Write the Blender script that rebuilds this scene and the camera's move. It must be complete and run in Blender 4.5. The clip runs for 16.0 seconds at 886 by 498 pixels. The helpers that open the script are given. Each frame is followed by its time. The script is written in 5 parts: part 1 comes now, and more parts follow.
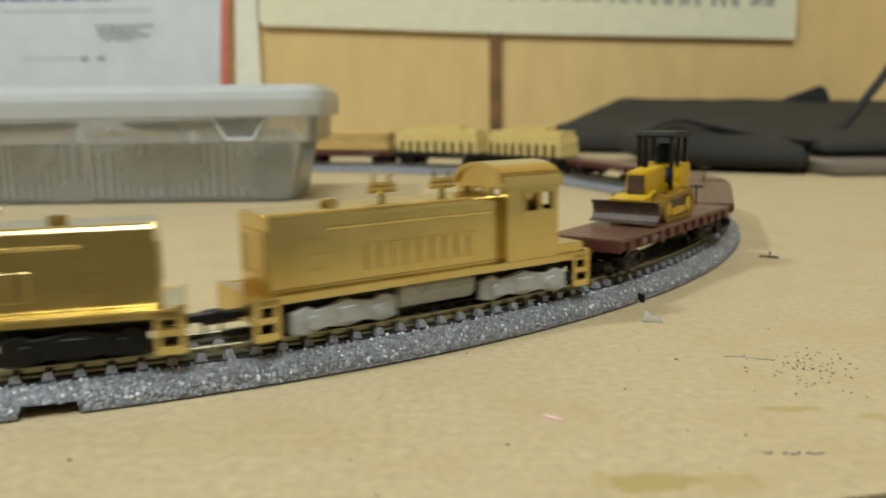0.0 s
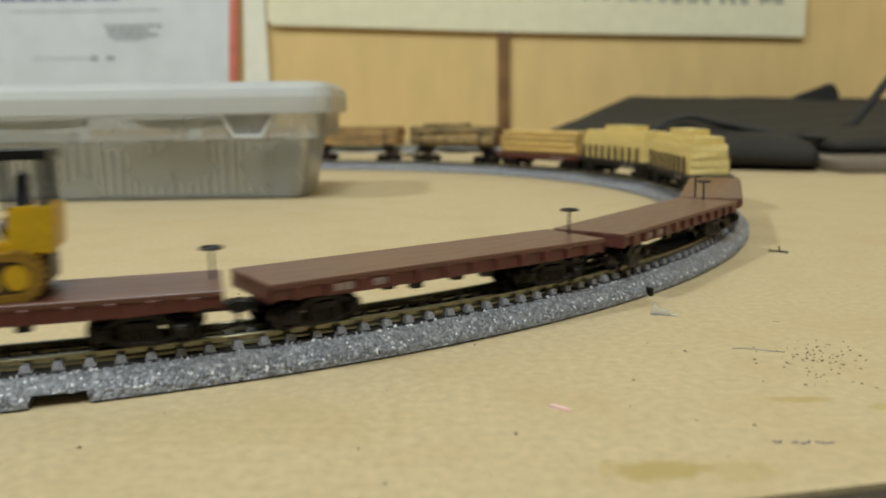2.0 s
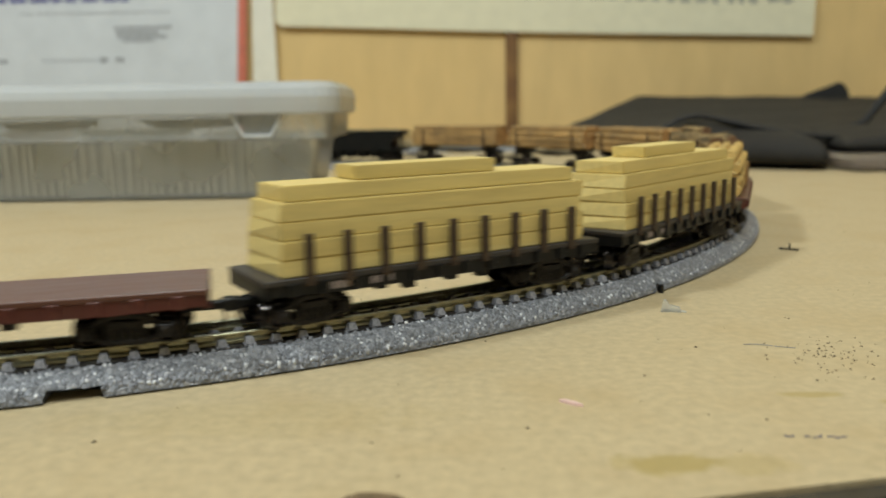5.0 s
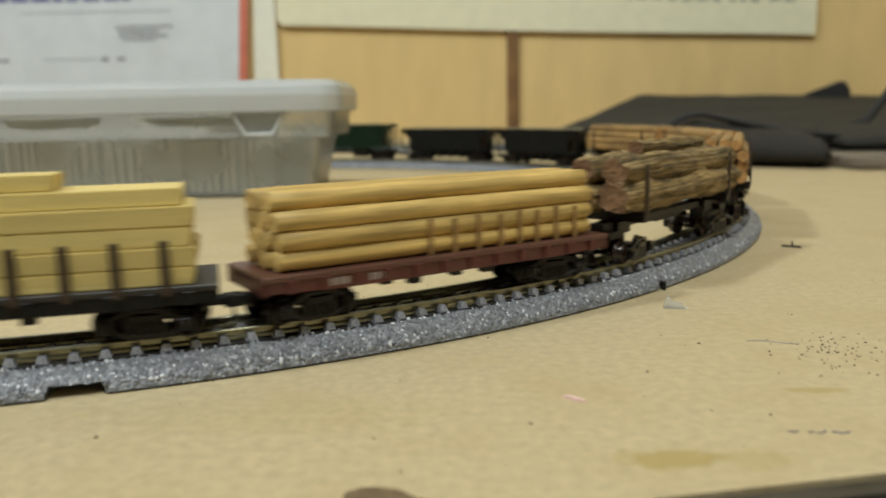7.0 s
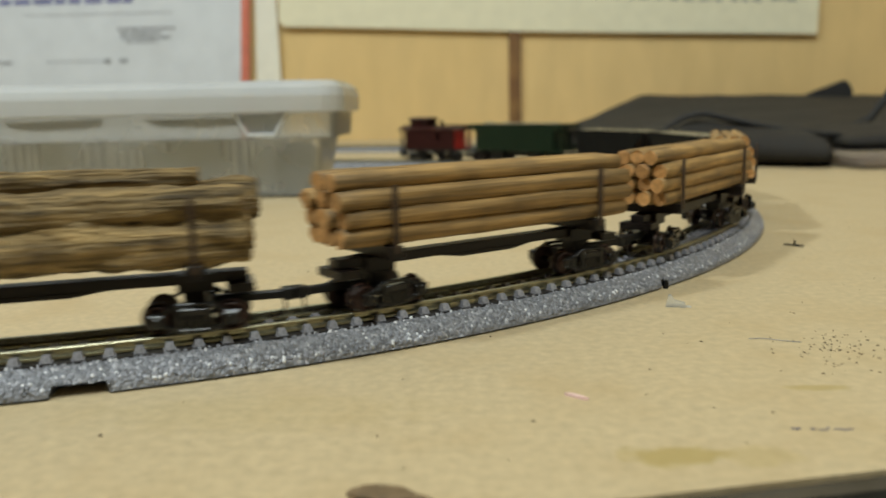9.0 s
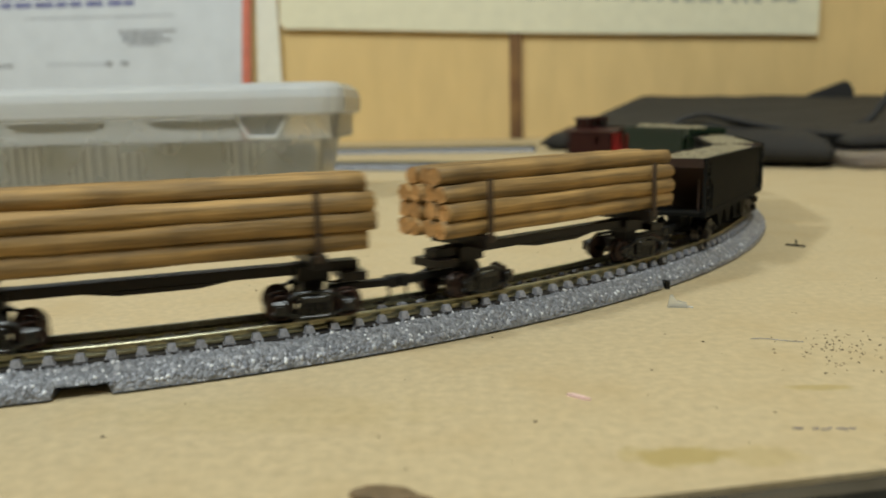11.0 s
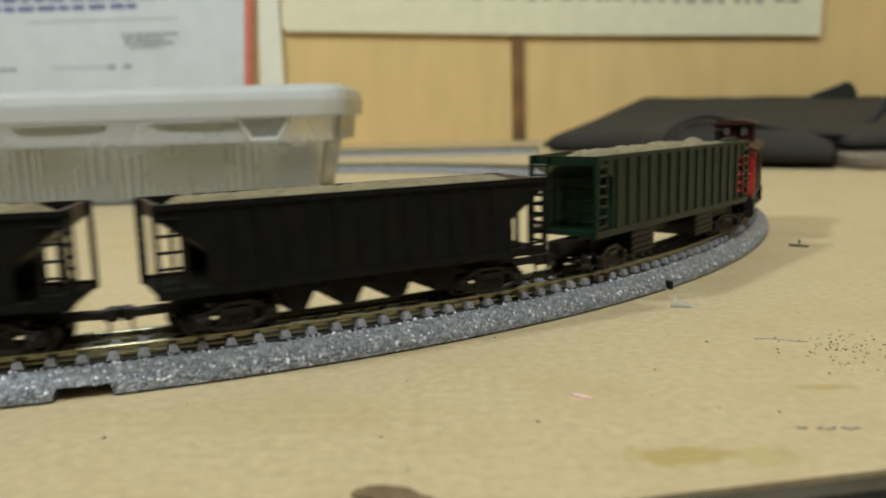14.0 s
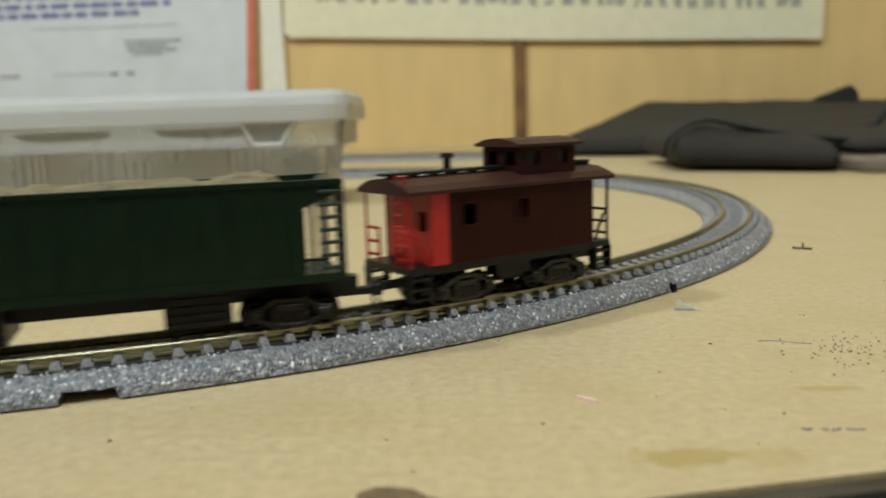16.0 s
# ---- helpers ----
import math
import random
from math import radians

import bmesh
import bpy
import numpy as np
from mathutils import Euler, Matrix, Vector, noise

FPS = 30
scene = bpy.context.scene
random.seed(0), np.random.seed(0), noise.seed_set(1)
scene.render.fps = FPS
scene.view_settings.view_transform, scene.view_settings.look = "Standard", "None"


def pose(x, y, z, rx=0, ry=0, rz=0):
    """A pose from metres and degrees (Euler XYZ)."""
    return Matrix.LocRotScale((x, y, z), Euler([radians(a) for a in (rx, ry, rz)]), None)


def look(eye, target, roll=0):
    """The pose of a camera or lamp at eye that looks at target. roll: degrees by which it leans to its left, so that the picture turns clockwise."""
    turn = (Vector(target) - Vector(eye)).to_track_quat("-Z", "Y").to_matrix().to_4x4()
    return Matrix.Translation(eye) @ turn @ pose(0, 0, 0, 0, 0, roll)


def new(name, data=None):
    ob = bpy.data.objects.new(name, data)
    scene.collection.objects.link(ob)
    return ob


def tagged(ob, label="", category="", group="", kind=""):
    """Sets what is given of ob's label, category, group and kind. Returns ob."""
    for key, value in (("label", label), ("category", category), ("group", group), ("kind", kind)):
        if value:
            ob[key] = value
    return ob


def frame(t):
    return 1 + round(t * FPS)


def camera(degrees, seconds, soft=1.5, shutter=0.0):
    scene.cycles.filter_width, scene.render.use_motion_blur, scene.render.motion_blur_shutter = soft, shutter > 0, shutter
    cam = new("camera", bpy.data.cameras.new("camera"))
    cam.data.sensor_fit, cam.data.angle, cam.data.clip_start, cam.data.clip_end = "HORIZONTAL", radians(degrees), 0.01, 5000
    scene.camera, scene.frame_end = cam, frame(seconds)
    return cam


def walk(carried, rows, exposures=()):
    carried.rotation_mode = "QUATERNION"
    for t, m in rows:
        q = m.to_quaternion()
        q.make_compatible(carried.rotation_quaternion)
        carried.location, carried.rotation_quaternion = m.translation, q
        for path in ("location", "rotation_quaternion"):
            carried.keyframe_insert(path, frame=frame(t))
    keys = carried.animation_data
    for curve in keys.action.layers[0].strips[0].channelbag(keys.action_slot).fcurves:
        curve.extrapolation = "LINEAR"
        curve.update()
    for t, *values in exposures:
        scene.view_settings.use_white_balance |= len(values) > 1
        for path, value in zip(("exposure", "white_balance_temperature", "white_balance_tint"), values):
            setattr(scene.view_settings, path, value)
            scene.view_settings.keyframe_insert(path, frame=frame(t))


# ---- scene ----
FOV = 56.97
cam = camera(FOV, 16.0, 1.8, 0.65)
cam.data.dof.use_dof = True
cam.data.dof.focus_distance = 0.17
cam.data.dof.aperture_fstop = 20.0

# seconds, place in metres, turn, tilt and lean in degrees
PATH = [
    (0.0, 0.00092, 0.00017, 0.04765, -0.360, -9.749, -0.696),
    (0.5, 0.00087, 0.00012, 0.04720, -0.334, -9.857, -0.774),
    (1.0, 0.00086, 0.00022, 0.04683, -0.157, -9.893, -0.803),
    (1.5, 0.00067, -0.00007, 0.04652, 0.009, -9.872, -0.795),
    (2.0, 0.00090, -0.00012, 0.04613, 0.213, -9.758, -0.816),
    (2.5, 0.00063, -0.00023, 0.04616, 0.281, -9.738, -0.850),
    (3.0, 0.00041, -0.00040, 0.04574, 0.430, -9.736, -0.904),
    (3.5, 0.00035, -0.00067, 0.04553, 0.503, -9.680, -0.963),
    (4.0, 0.00039, -0.00072, 0.04552, 0.571, -9.731, -0.969),
    (6.5, 0.00019, -0.00061, 0.04492, 0.972, -9.633, -1.055),
    (7.0, 0.00015, -0.00049, 0.04473, 0.867, -9.737, -1.036),
    (7.5, 0.00033, -0.00052, 0.04460, 0.971, -9.773, -1.053),
    (8.0, 0.00025, -0.00065, 0.04443, 0.989, -9.771, -1.102),
    (8.5, 0.00012, -0.00070, 0.04445, 1.000, -9.747, -1.135),
    (9.0, 0.00014, -0.00084, 0.04440, 1.028, -9.669, -1.215),
    (11.5, 0.00008, -0.00095, 0.04418, 1.129, -9.528, -1.396),
    (12.0, -0.00000, -0.00069, 0.04405, 1.171, -9.483, -1.331),
    (12.5, 0.00008, -0.00061, 0.04391, 1.185, -9.404, -1.381),
    (13.0, 0.00009, -0.00076, 0.04379, 1.207, -9.354, -1.473),
    (13.5, -0.00001, -0.00072, 0.04376, 1.224, -9.341, -1.495),
    (14.0, 0.00017, -0.00064, 0.04382, 1.302, -9.382, -1.548),
    (14.5, 0.00013, -0.00057, 0.04364, 1.348, -9.295, -1.581),
    (15.0, 0.00005, -0.00074, 0.04369, 1.367, -9.294, -1.614),
    (15.5, -0.00001, -0.00096, 0.04354, 1.504, -9.182, -1.740),
    (16.0, -0.00006, -0.00096, 0.04348, 1.477, -9.006, -1.786),
]
walk(cam, [(t, pose(x, y, z, 90 + tilt, 0, turn) @ pose(0, 0, 0, 0, 0, lean)) for t, x, y, z, turn, tilt, lean in PATH])

# ---- light under the ceiling of a closed room: a side lamp, an added fill ----
world = bpy.data.worlds.new("room_air")
scene.world = world
world.use_nodes = True
world.node_tree.nodes["Background"].inputs[0].default_value = (1.0, 0.95, 0.85, 1)
world.node_tree.nodes["Background"].inputs[1].default_value = 0.05


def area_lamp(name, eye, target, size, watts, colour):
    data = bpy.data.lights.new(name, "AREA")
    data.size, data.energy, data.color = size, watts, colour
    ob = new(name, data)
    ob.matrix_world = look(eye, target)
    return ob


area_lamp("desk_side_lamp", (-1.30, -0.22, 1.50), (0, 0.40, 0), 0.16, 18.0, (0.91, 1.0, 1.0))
# added unseen fill that lifts the wall and the near sides; no fixture there
area_lamp("room_fill", (0.05, -0.45, 1.68), (0.05, 1.0, 0.15), 0.7, 23.5, (0.91, 1.0, 0.98))

# ---- plan, in metres: the track's curve on the table ----
R = 0.2715
CX, CY = -0.1550, 0.3914
RAIL = 0.0068
UNIT = 0.001
HALF = R * math.pi / 2


def track_point(s, off=0.0):
    """s metres along the track from the curve's outermost point, forwards; off: to the outer side."""
    if s > HALF:
        return Vector((CX - (s - HALF), CY - R - off, 0)), Vector((-1, 0, 0))
    if s < -HALF:
        return Vector((CX + (s + HALF), CY + R + off, 0)), Vector((1, 0, 0))
    a = -s / R
    return Vector((CX + (R + off) * math.cos(a), CY + (R + off) * math.sin(a), 0)), Vector((math.sin(a), -math.cos(a), 0))


# ---- materials ----
def surface(name, base, rough=0.5, metal=0.0, grain=0.0, grain_scale=800.0, stretch=(1, 1, 1), stain=0.0, stain_scale=60.0,
            dirt=(0.1, 0.08, 0.05), bump=0.0, bump_scale=1500.0, bump_depth=0.0002, piece=0.0, specular=0.5, rough_vary=0.1):
    """A surface with fine grain, larger stains, relief and a little change from piece to piece."""
    m = bpy.data.materials.new(name)
    m.use_nodes = True
    nt = m.node_tree
    n, link = nt.nodes, nt.links.new
    b = n["Principled BSDF"]
    b.inputs["Roughness"].default_value = rough
    b.inputs["Metallic"].default_value = metal
    b.inputs["Specular IOR Level"].default_value = specular
    co = n.new("ShaderNodeTexCoord")
    mp = n.new("ShaderNodeMapping")
    mp.inputs["Scale"].default_value = stretch
    link(co.outputs["Object"], mp.inputs["Vector"])
    colour = n.new("ShaderNodeRGB")
    colour.outputs[0].default_value = (*base, 1)
    out = colour.outputs[0]

    def mixed(kind, fac, a, bcol):
        mx = n.new("ShaderNodeMix")
        mx.data_type, mx.blend_type = "RGBA", kind
        if isinstance(fac, float):
            mx.inputs[0].default_value = fac
        else:
            link(fac, mx.inputs[0])
        link(a, mx.inputs[6])
        if isinstance(bcol, tuple):
            mx.inputs[7].default_value = (*bcol, 1)
        else:
            link(bcol, mx.inputs[7])
        return mx.outputs[2]

    if grain:
        t = n.new("ShaderNodeTexNoise")
        t.inputs["Scale"].default_value, t.inputs["Detail"].default_value = grain_scale, 4
        link(mp.outputs[0], t.inputs["Vector"])
        r = n.new("ShaderNodeMapRange")
        r.inputs[1].default_value, r.inputs[2].default_value = 0.3, 0.7
        r.inputs[3].default_value, r.inputs[4].default_value = 1 - grain, 1 + grain * 0.6
        link(t.outputs[0], r.inputs[0])
        out = mixed("MULTIPLY", 1.0, out, r.outputs[0])
        rr = n.new("ShaderNodeMapRange")
        rr.inputs[3].default_value, rr.inputs[4].default_value = max(0.02, rough - rough_vary), min(1, rough + rough_vary)
        link(t.outputs[0], rr.inputs[0])
        link(rr.outputs[0], b.inputs["Roughness"])
    if stain:
        t = n.new("ShaderNodeTexNoise")
        t.inputs["Scale"].default_value, t.inputs["Detail"].default_value = stain_scale, 6
        link(co.outputs["Object"], t.inputs["Vector"])
        r = n.new("ShaderNodeMapRange")
        r.inputs[1].default_value, r.inputs[2].default_value, r.inputs[4].default_value = 0.48, 0.75, stain
        link(t.outputs[0], r.inputs[0])
        out = mixed("MIX", r.outputs[0], out, dirt)
    if piece:
        i = n.new("ShaderNodeObjectInfo")
        r = n.new("ShaderNodeMapRange")
        r.inputs[3].default_value, r.inputs[4].default_value = 1 - piece, 1 + piece
        link(i.outputs["Random"], r.inputs[0])
        out = mixed("MULTIPLY", 1.0, out, r.outputs[0])
    link(out, b.inputs["Base Color"])
    if bump:
        t = n.new("ShaderNodeTexNoise")
        t.inputs["Scale"].default_value, t.inputs["Detail"].default_value = bump_scale, 5
        link(mp.outputs[0], t.inputs["Vector"])
        k = n.new("ShaderNodeBump")
        k.inputs["Strength"].default_value, k.inputs["Distance"].default_value = bump, bump_depth
        link(t.outputs[0], k.inputs["Height"])
        link(k.outputs[0], b.inputs["Normal"])
    return m


def table_surface():
    """Tan hardboard: mottled, with olive glue stains of a shape of their own."""
    m = surface("tan_hardboard", (0.50, 0.40, 0.24), 0.6, 0, 0.14, 500, (1, 1, 1), 0.55, 45, (0.43, 0.315, 0.16), 0.16, 1100, 0.0002)
    nt = m.node_tree
    n, link = nt.nodes, nt.links.new
    b = n["Principled BSDF"]
    out = b.inputs["Base Color"].links[0].from_socket
    co = n.new("ShaderNodeTexCoord")
    # centre, half sizes, strength
    for x, y, rx, ry, k in ((0.0277, 0.0985, 0.0076, 0.0034, 0.7), (0.0384, 0.0980, 0.0058, 0.0034, 0.3), (0.0567, 0.1233, 0.0054, 0.0017, 0.55), (0.0682, 0.1194, 0.0030, 0.0019, 0.45),
                            (-0.0199, 0.1747, 0.03, 0.010, 0.12), (0.1178, 0.1637, 0.03, 0.017, 0.15), (-0.0295, 0.1158, 0.03, 0.0085, 0.12)):
        v = n.new("ShaderNodeVectorMath")
        v.operation = "SUBTRACT"
        v.inputs[1].default_value = (x, y, 0)
        link(co.outputs["Object"], v.inputs[0])
        w = n.new("ShaderNodeVectorMath")
        w.operation = "MULTIPLY"
        w.inputs[1].default_value = (1 / rx, 1 / ry, 0)
        link(v.outputs[0], w.inputs[0])
        d = n.new("ShaderNodeVectorMath")
        d.operation = "LENGTH"
        link(w.outputs[0], d.inputs[0])
        t = n.new("ShaderNodeTexNoise")
        t.inputs["Scale"].default_value, t.inputs["Detail"].default_value = 260, 6
        link(co.outputs["Object"], t.inputs["Vector"])
        s = n.new("ShaderNodeMath")
        s.operation = "MULTIPLY_ADD"
        s.inputs[1].default_value = 1.3
        link(t.outputs[0], s.inputs[0])
        link(d.outputs["Value"], s.inputs[2])
        r = n.new("ShaderNodeMapRange")
        r.inputs[1].default_value, r.inputs[2].default_value, r.inputs[3].default_value, r.inputs[4].default_value = 1.25, 1.7, k, 0
        link(s.outputs[0], r.inputs[0])
        mx = n.new("ShaderNodeMix")
        mx.data_type = "RGBA"
        mx.inputs[7].default_value = (0.35, 0.26, 0.075, 1)
        link(r.outputs[0], mx.inputs[0])
        link(out, mx.inputs[6])
        out = mx.outputs[2]
    link(out, b.inputs["Base Color"])
    return m


def ballast_surface():
    """Moulded grey stones: cells of several greys, some nearly white and glossy."""
    m = bpy.data.materials.new("grey_ballast")
    m.use_nodes = True
    nt = m.node_tree
    n, link = nt.nodes, nt.links.new
    b = n["Principled BSDF"]
    co = n.new("ShaderNodeTexCoord")
    v = n.new("ShaderNodeTexVoronoi")
    v.inputs["Scale"].default_value = 1500
    link(co.outputs["Object"], v.inputs["Vector"])
    sep = n.new("ShaderNodeSeparateColor")
    link(v.outputs["Color"], sep.inputs[0])
    ramp = n.new("ShaderNodeValToRGB")
    e = ramp.color_ramp.elements
    e[0].position, e[0].color = 0.0, (0.13, 0.135, 0.15, 1)
    e[1].position, e[1].color = 1.0, (0.42, 0.42, 0.45, 1)
    for p, c in ((0.45, (0.20, 0.205, 0.225, 1)), (0.86, (0.27, 0.275, 0.30, 1)), (0.93, (0.36, 0.365, 0.39, 1))):
        x = e.new(p)
        x.color = c
    link(sep.outputs[0], ramp.inputs[0])
    link(ramp.outputs[0], b.inputs["Base Color"])
    b.inputs["Roughness"].default_value = 0.38
    k = n.new("ShaderNodeBump")
    k.invert = True
    k.inputs["Strength"].default_value, k.inputs["Distance"].default_value = 0.8, 0.0004
    link(v.outputs["Distance"], k.inputs["Height"])
    link(k.outputs[0], b.inputs["Normal"])
    return m


def cloudy_plastic(name, tint, clear, white=0.68, glossy_rough=0.25):
    """Milky see-through polypropylene."""
    m = bpy.data.materials.new(name)
    m.use_nodes = True
    nt = m.node_tree
    n, link = nt.nodes, nt.links.new
    out = n["Material Output"]
    n.remove(n["Principled BSDF"])
    tl, tr, df, gl = (n.new(k) for k in ("ShaderNodeBsdfTranslucent", "ShaderNodeBsdfTransparent", "ShaderNodeBsdfDiffuse", "ShaderNodeBsdfGlossy"))
    tl.inputs[0].default_value = df.inputs[0].default_value = (*tint, 1)
    gl.inputs["Roughness"].default_value = glossy_rough
    co = n.new("ShaderNodeTexCoord")
    t = n.new("ShaderNodeTexNoise")
    t.inputs["Scale"].default_value = 40
    link(co.outputs["Object"], t.inputs["Vector"])
    r = n.new("ShaderNodeMapRange")
    r.inputs[3].default_value, r.inputs[4].default_value = clear - 0.04, clear + 0.04
    link(t.outputs[0], r.inputs[0])
    a, b, c = (n.new("ShaderNodeMixShader") for _ in range(3))
    a.inputs[0].default_value = white
    link(tl.outputs[0], a.inputs[1]), link(df.outputs[0], a.inputs[2])
    link(r.outputs[0], b.inputs[0])
    link(a.outputs[0], b.inputs[1]), link(tr.outputs[0], b.inputs[2])
    fr = n.new("ShaderNodeFresnel")
    link(fr.outputs[0], c.inputs[0])
    link(b.outputs[0], c.inputs[1]), link(gl.outputs[0], c.inputs[2])
    link(c.outputs[0], out.inputs[0])
    return m


def stone_surface():
    """Grey moulded stones, each of its own shade, a few nearly white as painted sparkle."""
    m = surface("grey_stone", (0.5, 0.5, 0.5), 0.3, 0, 0.15, 2500, rough_vary=0.15)
    nt = m.node_tree
    n, link = nt.nodes, nt.links.new
    geo = n.new("ShaderNodeNewGeometry")
    ramp = n.new("ShaderNodeValToRGB")
    e = ramp.color_ramp.elements
    e[0].position, e[0].color = 0.0, (0.16, 0.165, 0.185, 1)
    e[1].position, e[1].color = 1.0, (0.80, 0.80, 0.82, 1)
    for p, c in ((0.5, (0.21, 0.215, 0.24, 1)), (0.84, (0.30, 0.305, 0.335, 1)), (0.91, (0.62, 0.63, 0.66, 1))):
        e.new(p).color = c
    link(geo.outputs["Random Per Island"], ramp.inputs[0])
    link(ramp.outputs[0], n["Principled BSDF"].inputs["Base Color"])
    return m


def log_surface(name, base, dark, stretch, scale, rough=0.7, bump=0.6, depth=0.0003):
    """Wood with streaks along the x axis."""
    m = surface(name, base, rough, 0, 0.35, scale, stretch, 0.55, 160, dark, bump, scale, depth, 0.16)
    return m


GOLD = surface("raw_brass", (0.76, 0.61, 0.27), 0.22, 1.0, 0.06, 200, (1, 1, 1), 0.45, 60, (0.60, 0.39, 0.10), 0.006, 250, 0.0002)
CAST_GREY = surface("grey_casting", (0.50, 0.51, 0.52), 0.6, 0.1, 0.2, 700, (1, 1, 1), 0.2, 200, (0.2, 0.2, 0.18), 0.4, 900, 0.0004)
BLACK = surface("black_plastic", (0.009, 0.009, 0.009), 0.42, 0, 0.3, 900, (1, 1, 1), 0.3, 150, (0.028, 0.020, 0.016), 0.2, specular=0.25)
TRUCK = surface("dark_brown_plastic", (0.010, 0.007, 0.006), 0.4, 0, 0.25, 900, (1, 1, 1), 0.3, 150, (0.028, 0.014, 0.010), 0.2, specular=0.3)
WHEEL = surface("dark_wheel_metal", (0.055, 0.048, 0.045), 0.16, 0.9, 0.2, 1200, rough_vary=0.05)
GLOSS_BLACK = surface("glossy_black_plastic", (0.007, 0.0065, 0.0065), 0.14, 0, 0.2, 1200, specular=0.4, rough_vary=0.05)
RUSTY = surface("rust_wheel", (0.045, 0.018, 0.011), 0.45, 0.1, 0.3, 1200)
OXIDE = surface("oxide_red_paint", (0.105, 0.025, 0.019), 0.42, 0, 0.16, 500, (0.4, 1, 1), 0.4, 90, (0.11, 0.06, 0.05), 0.25, 900, 0.0002)
DECK = surface("oxide_deck", (0.125, 0.052, 0.036), 0.36, 0, 0.16, 500, (0.25, 1, 1), 0.5, 70, (0.10, 0.05, 0.035), 0.12, 900, 0.0002, specular=0.5)
DARK_DECK = surface("black_deck", (0.035, 0.03, 0.028), 0.5, 0, 0.3, 500, (0.3, 1, 1), 0.4, 90, (0.07, 0.06, 0.05), 0.3)
STAKE = surface("brown_stake", (0.055, 0.032, 0.018), 0.6, 0, 0.3, 900)
TAN_STAKE = surface("tan_stake", (0.30, 0.17, 0.06), 0.6, 0, 0.3, 900)
LETTER = surface("white_lettering", (0.36, 0.29, 0.27), 0.5, 0, 0.4, 1500)
PINE = surface("pale_yellow_board", (0.68, 0.53, 0.20), 0.6, 0, 0.10, 700, (0.1, 1, 1), 0.18, 80, (0.70, 0.50, 0.17), 0.2, 700, 0.0002, 0.05)
DOWEL = log_surface("peeled_pale_dowel", (0.56, 0.375, 0.12), (0.44, 0.28, 0.085), (0.06, 1, 1), 900, 0.6, 0.3, 0.0002)
LOG = surface("split_tan_log", (0.37, 0.225, 0.08), 0.7, 0, 0.6, 700, (0.05, 1, 1), 0.7, 120, (0.13, 0.085, 0.042), 0.8, 800, 0.0006, 0.16)
LOG_END = surface("orange_log_end", (0.47, 0.24, 0.075), 0.7, 0, 0.25, 900, (1, 1, 1), 0.4, 300, (0.34, 0.19, 0.07), 0.4, 0.0, 0.0002, 0.15)
BARK = surface("grey_brown_bark", (0.33, 0.225, 0.095), 0.85, 0, 0.75, 900, (0.05, 1, 1), 0.7, 130, (0.06, 0.04, 0.022), 1.0, 1100, 0.002, 0.2)
BARK_END = surface("red_brown_log_end", (0.22, 0.115, 0.05), 0.8, 0, 0.4, 900, (1, 1, 1), 0.6, 300, (0.10, 0.04, 0.02), 0.8, 900, 0.0006)
HOPPER = surface("weathered_black_paint", (0.011, 0.011, 0.010), 0.75, 0, 0.35, 700, (1, 1, 0.3), 0.5, 130, (0.017, 0.014, 0.011), 0.35, specular=0.07)
BROWN_DARK = surface("dark_rust_paint", (0.035, 0.017, 0.010), 0.5, 0, 0.3, 700)
GREEN = surface("dark_green_paint", (0.0025, 0.015, 0.006), 0.4, 0, 0.2, 700, (1, 1, 0.3), 0.3, 100, (0.008, 0.022, 0.012), 0.2, specular=0.3)
GRAVEL = surface("tan_gravel_load", (0.27, 0.23, 0.14), 0.9, 0, 0.5, 1400, (1, 1, 1), 0.5, 300, (0.16, 0.13, 0.08), 1.0, 1500, 0.0008)
MAROON = surface("brown_red_caboose_paint", (0.030, 0.0075, 0.006), 0.6, 0, 0.2, 700, (1, 1, 0.4), 0.4, 100, (0.040, 0.0105, 0.008), 0.3, specular=0.1)
ROOF_BROWN = surface("brown_roof_paint", (0.038, 0.011, 0.009), 0.5, 0, 0.2, 700, (1, 1, 1), 0.3, 100, (0.09, 0.045, 0.035), 0.3, specular=0.25)
RED = surface("bright_red_paint", (0.46, 0.012, 0.014), 0.42, 0, 0.2, 900, (1, 1, 1), 0.3, 200, (0.2, 0.01, 0.01), 0.2)
YELLOW = surface("construction_yellow", (0.62, 0.38, 0.010), 0.4, 0, 0.15, 900, (1, 1, 1), 0.35, 200, (0.35, 0.20, 0.03), 0.2)
BLADE = surface("worn_brown_steel", (0.075, 0.046, 0.034), 0.45, 0.2, 0.3, 900, (1, 1, 1), 0.5, 200, (0.14, 0.10, 0.075), 0.3)
TRACK_BELT = surface("ochre_track_belt", (0.30, 0.165, 0.015), 0.5, 0, 0.4, 1500, (1, 1, 1), 0.6, 400, (0.13, 0.07, 0.02), 0.5)
BLUE_CLOTH = surface("dark_blue_plastic", (0.03, 0.04, 0.085), 0.6, 0, 0.3, 900)
TABLE = table_surface()
BALLAST = ballast_surface()
STONE = stone_surface()
TIE = surface("grey_tie", (0.27, 0.27, 0.30), 0.55, 0, 0.3, 1500, (1, 1, 1), 0.3, 500, (0.2, 0.19, 0.2), 0.3, 1500, 0.0002, 0.12)
BED = surface("black_track_bed", (0.022, 0.018, 0.017), 0.55, 0, 0.3, 1200)
RAILM = surface("nickel_brass_rail", (0.35, 0.335, 0.235), 0.34, 1.0, 0.2, 900, (1, 1, 1), 0.3, 100, (0.28, 0.21, 0.1), 0.1)
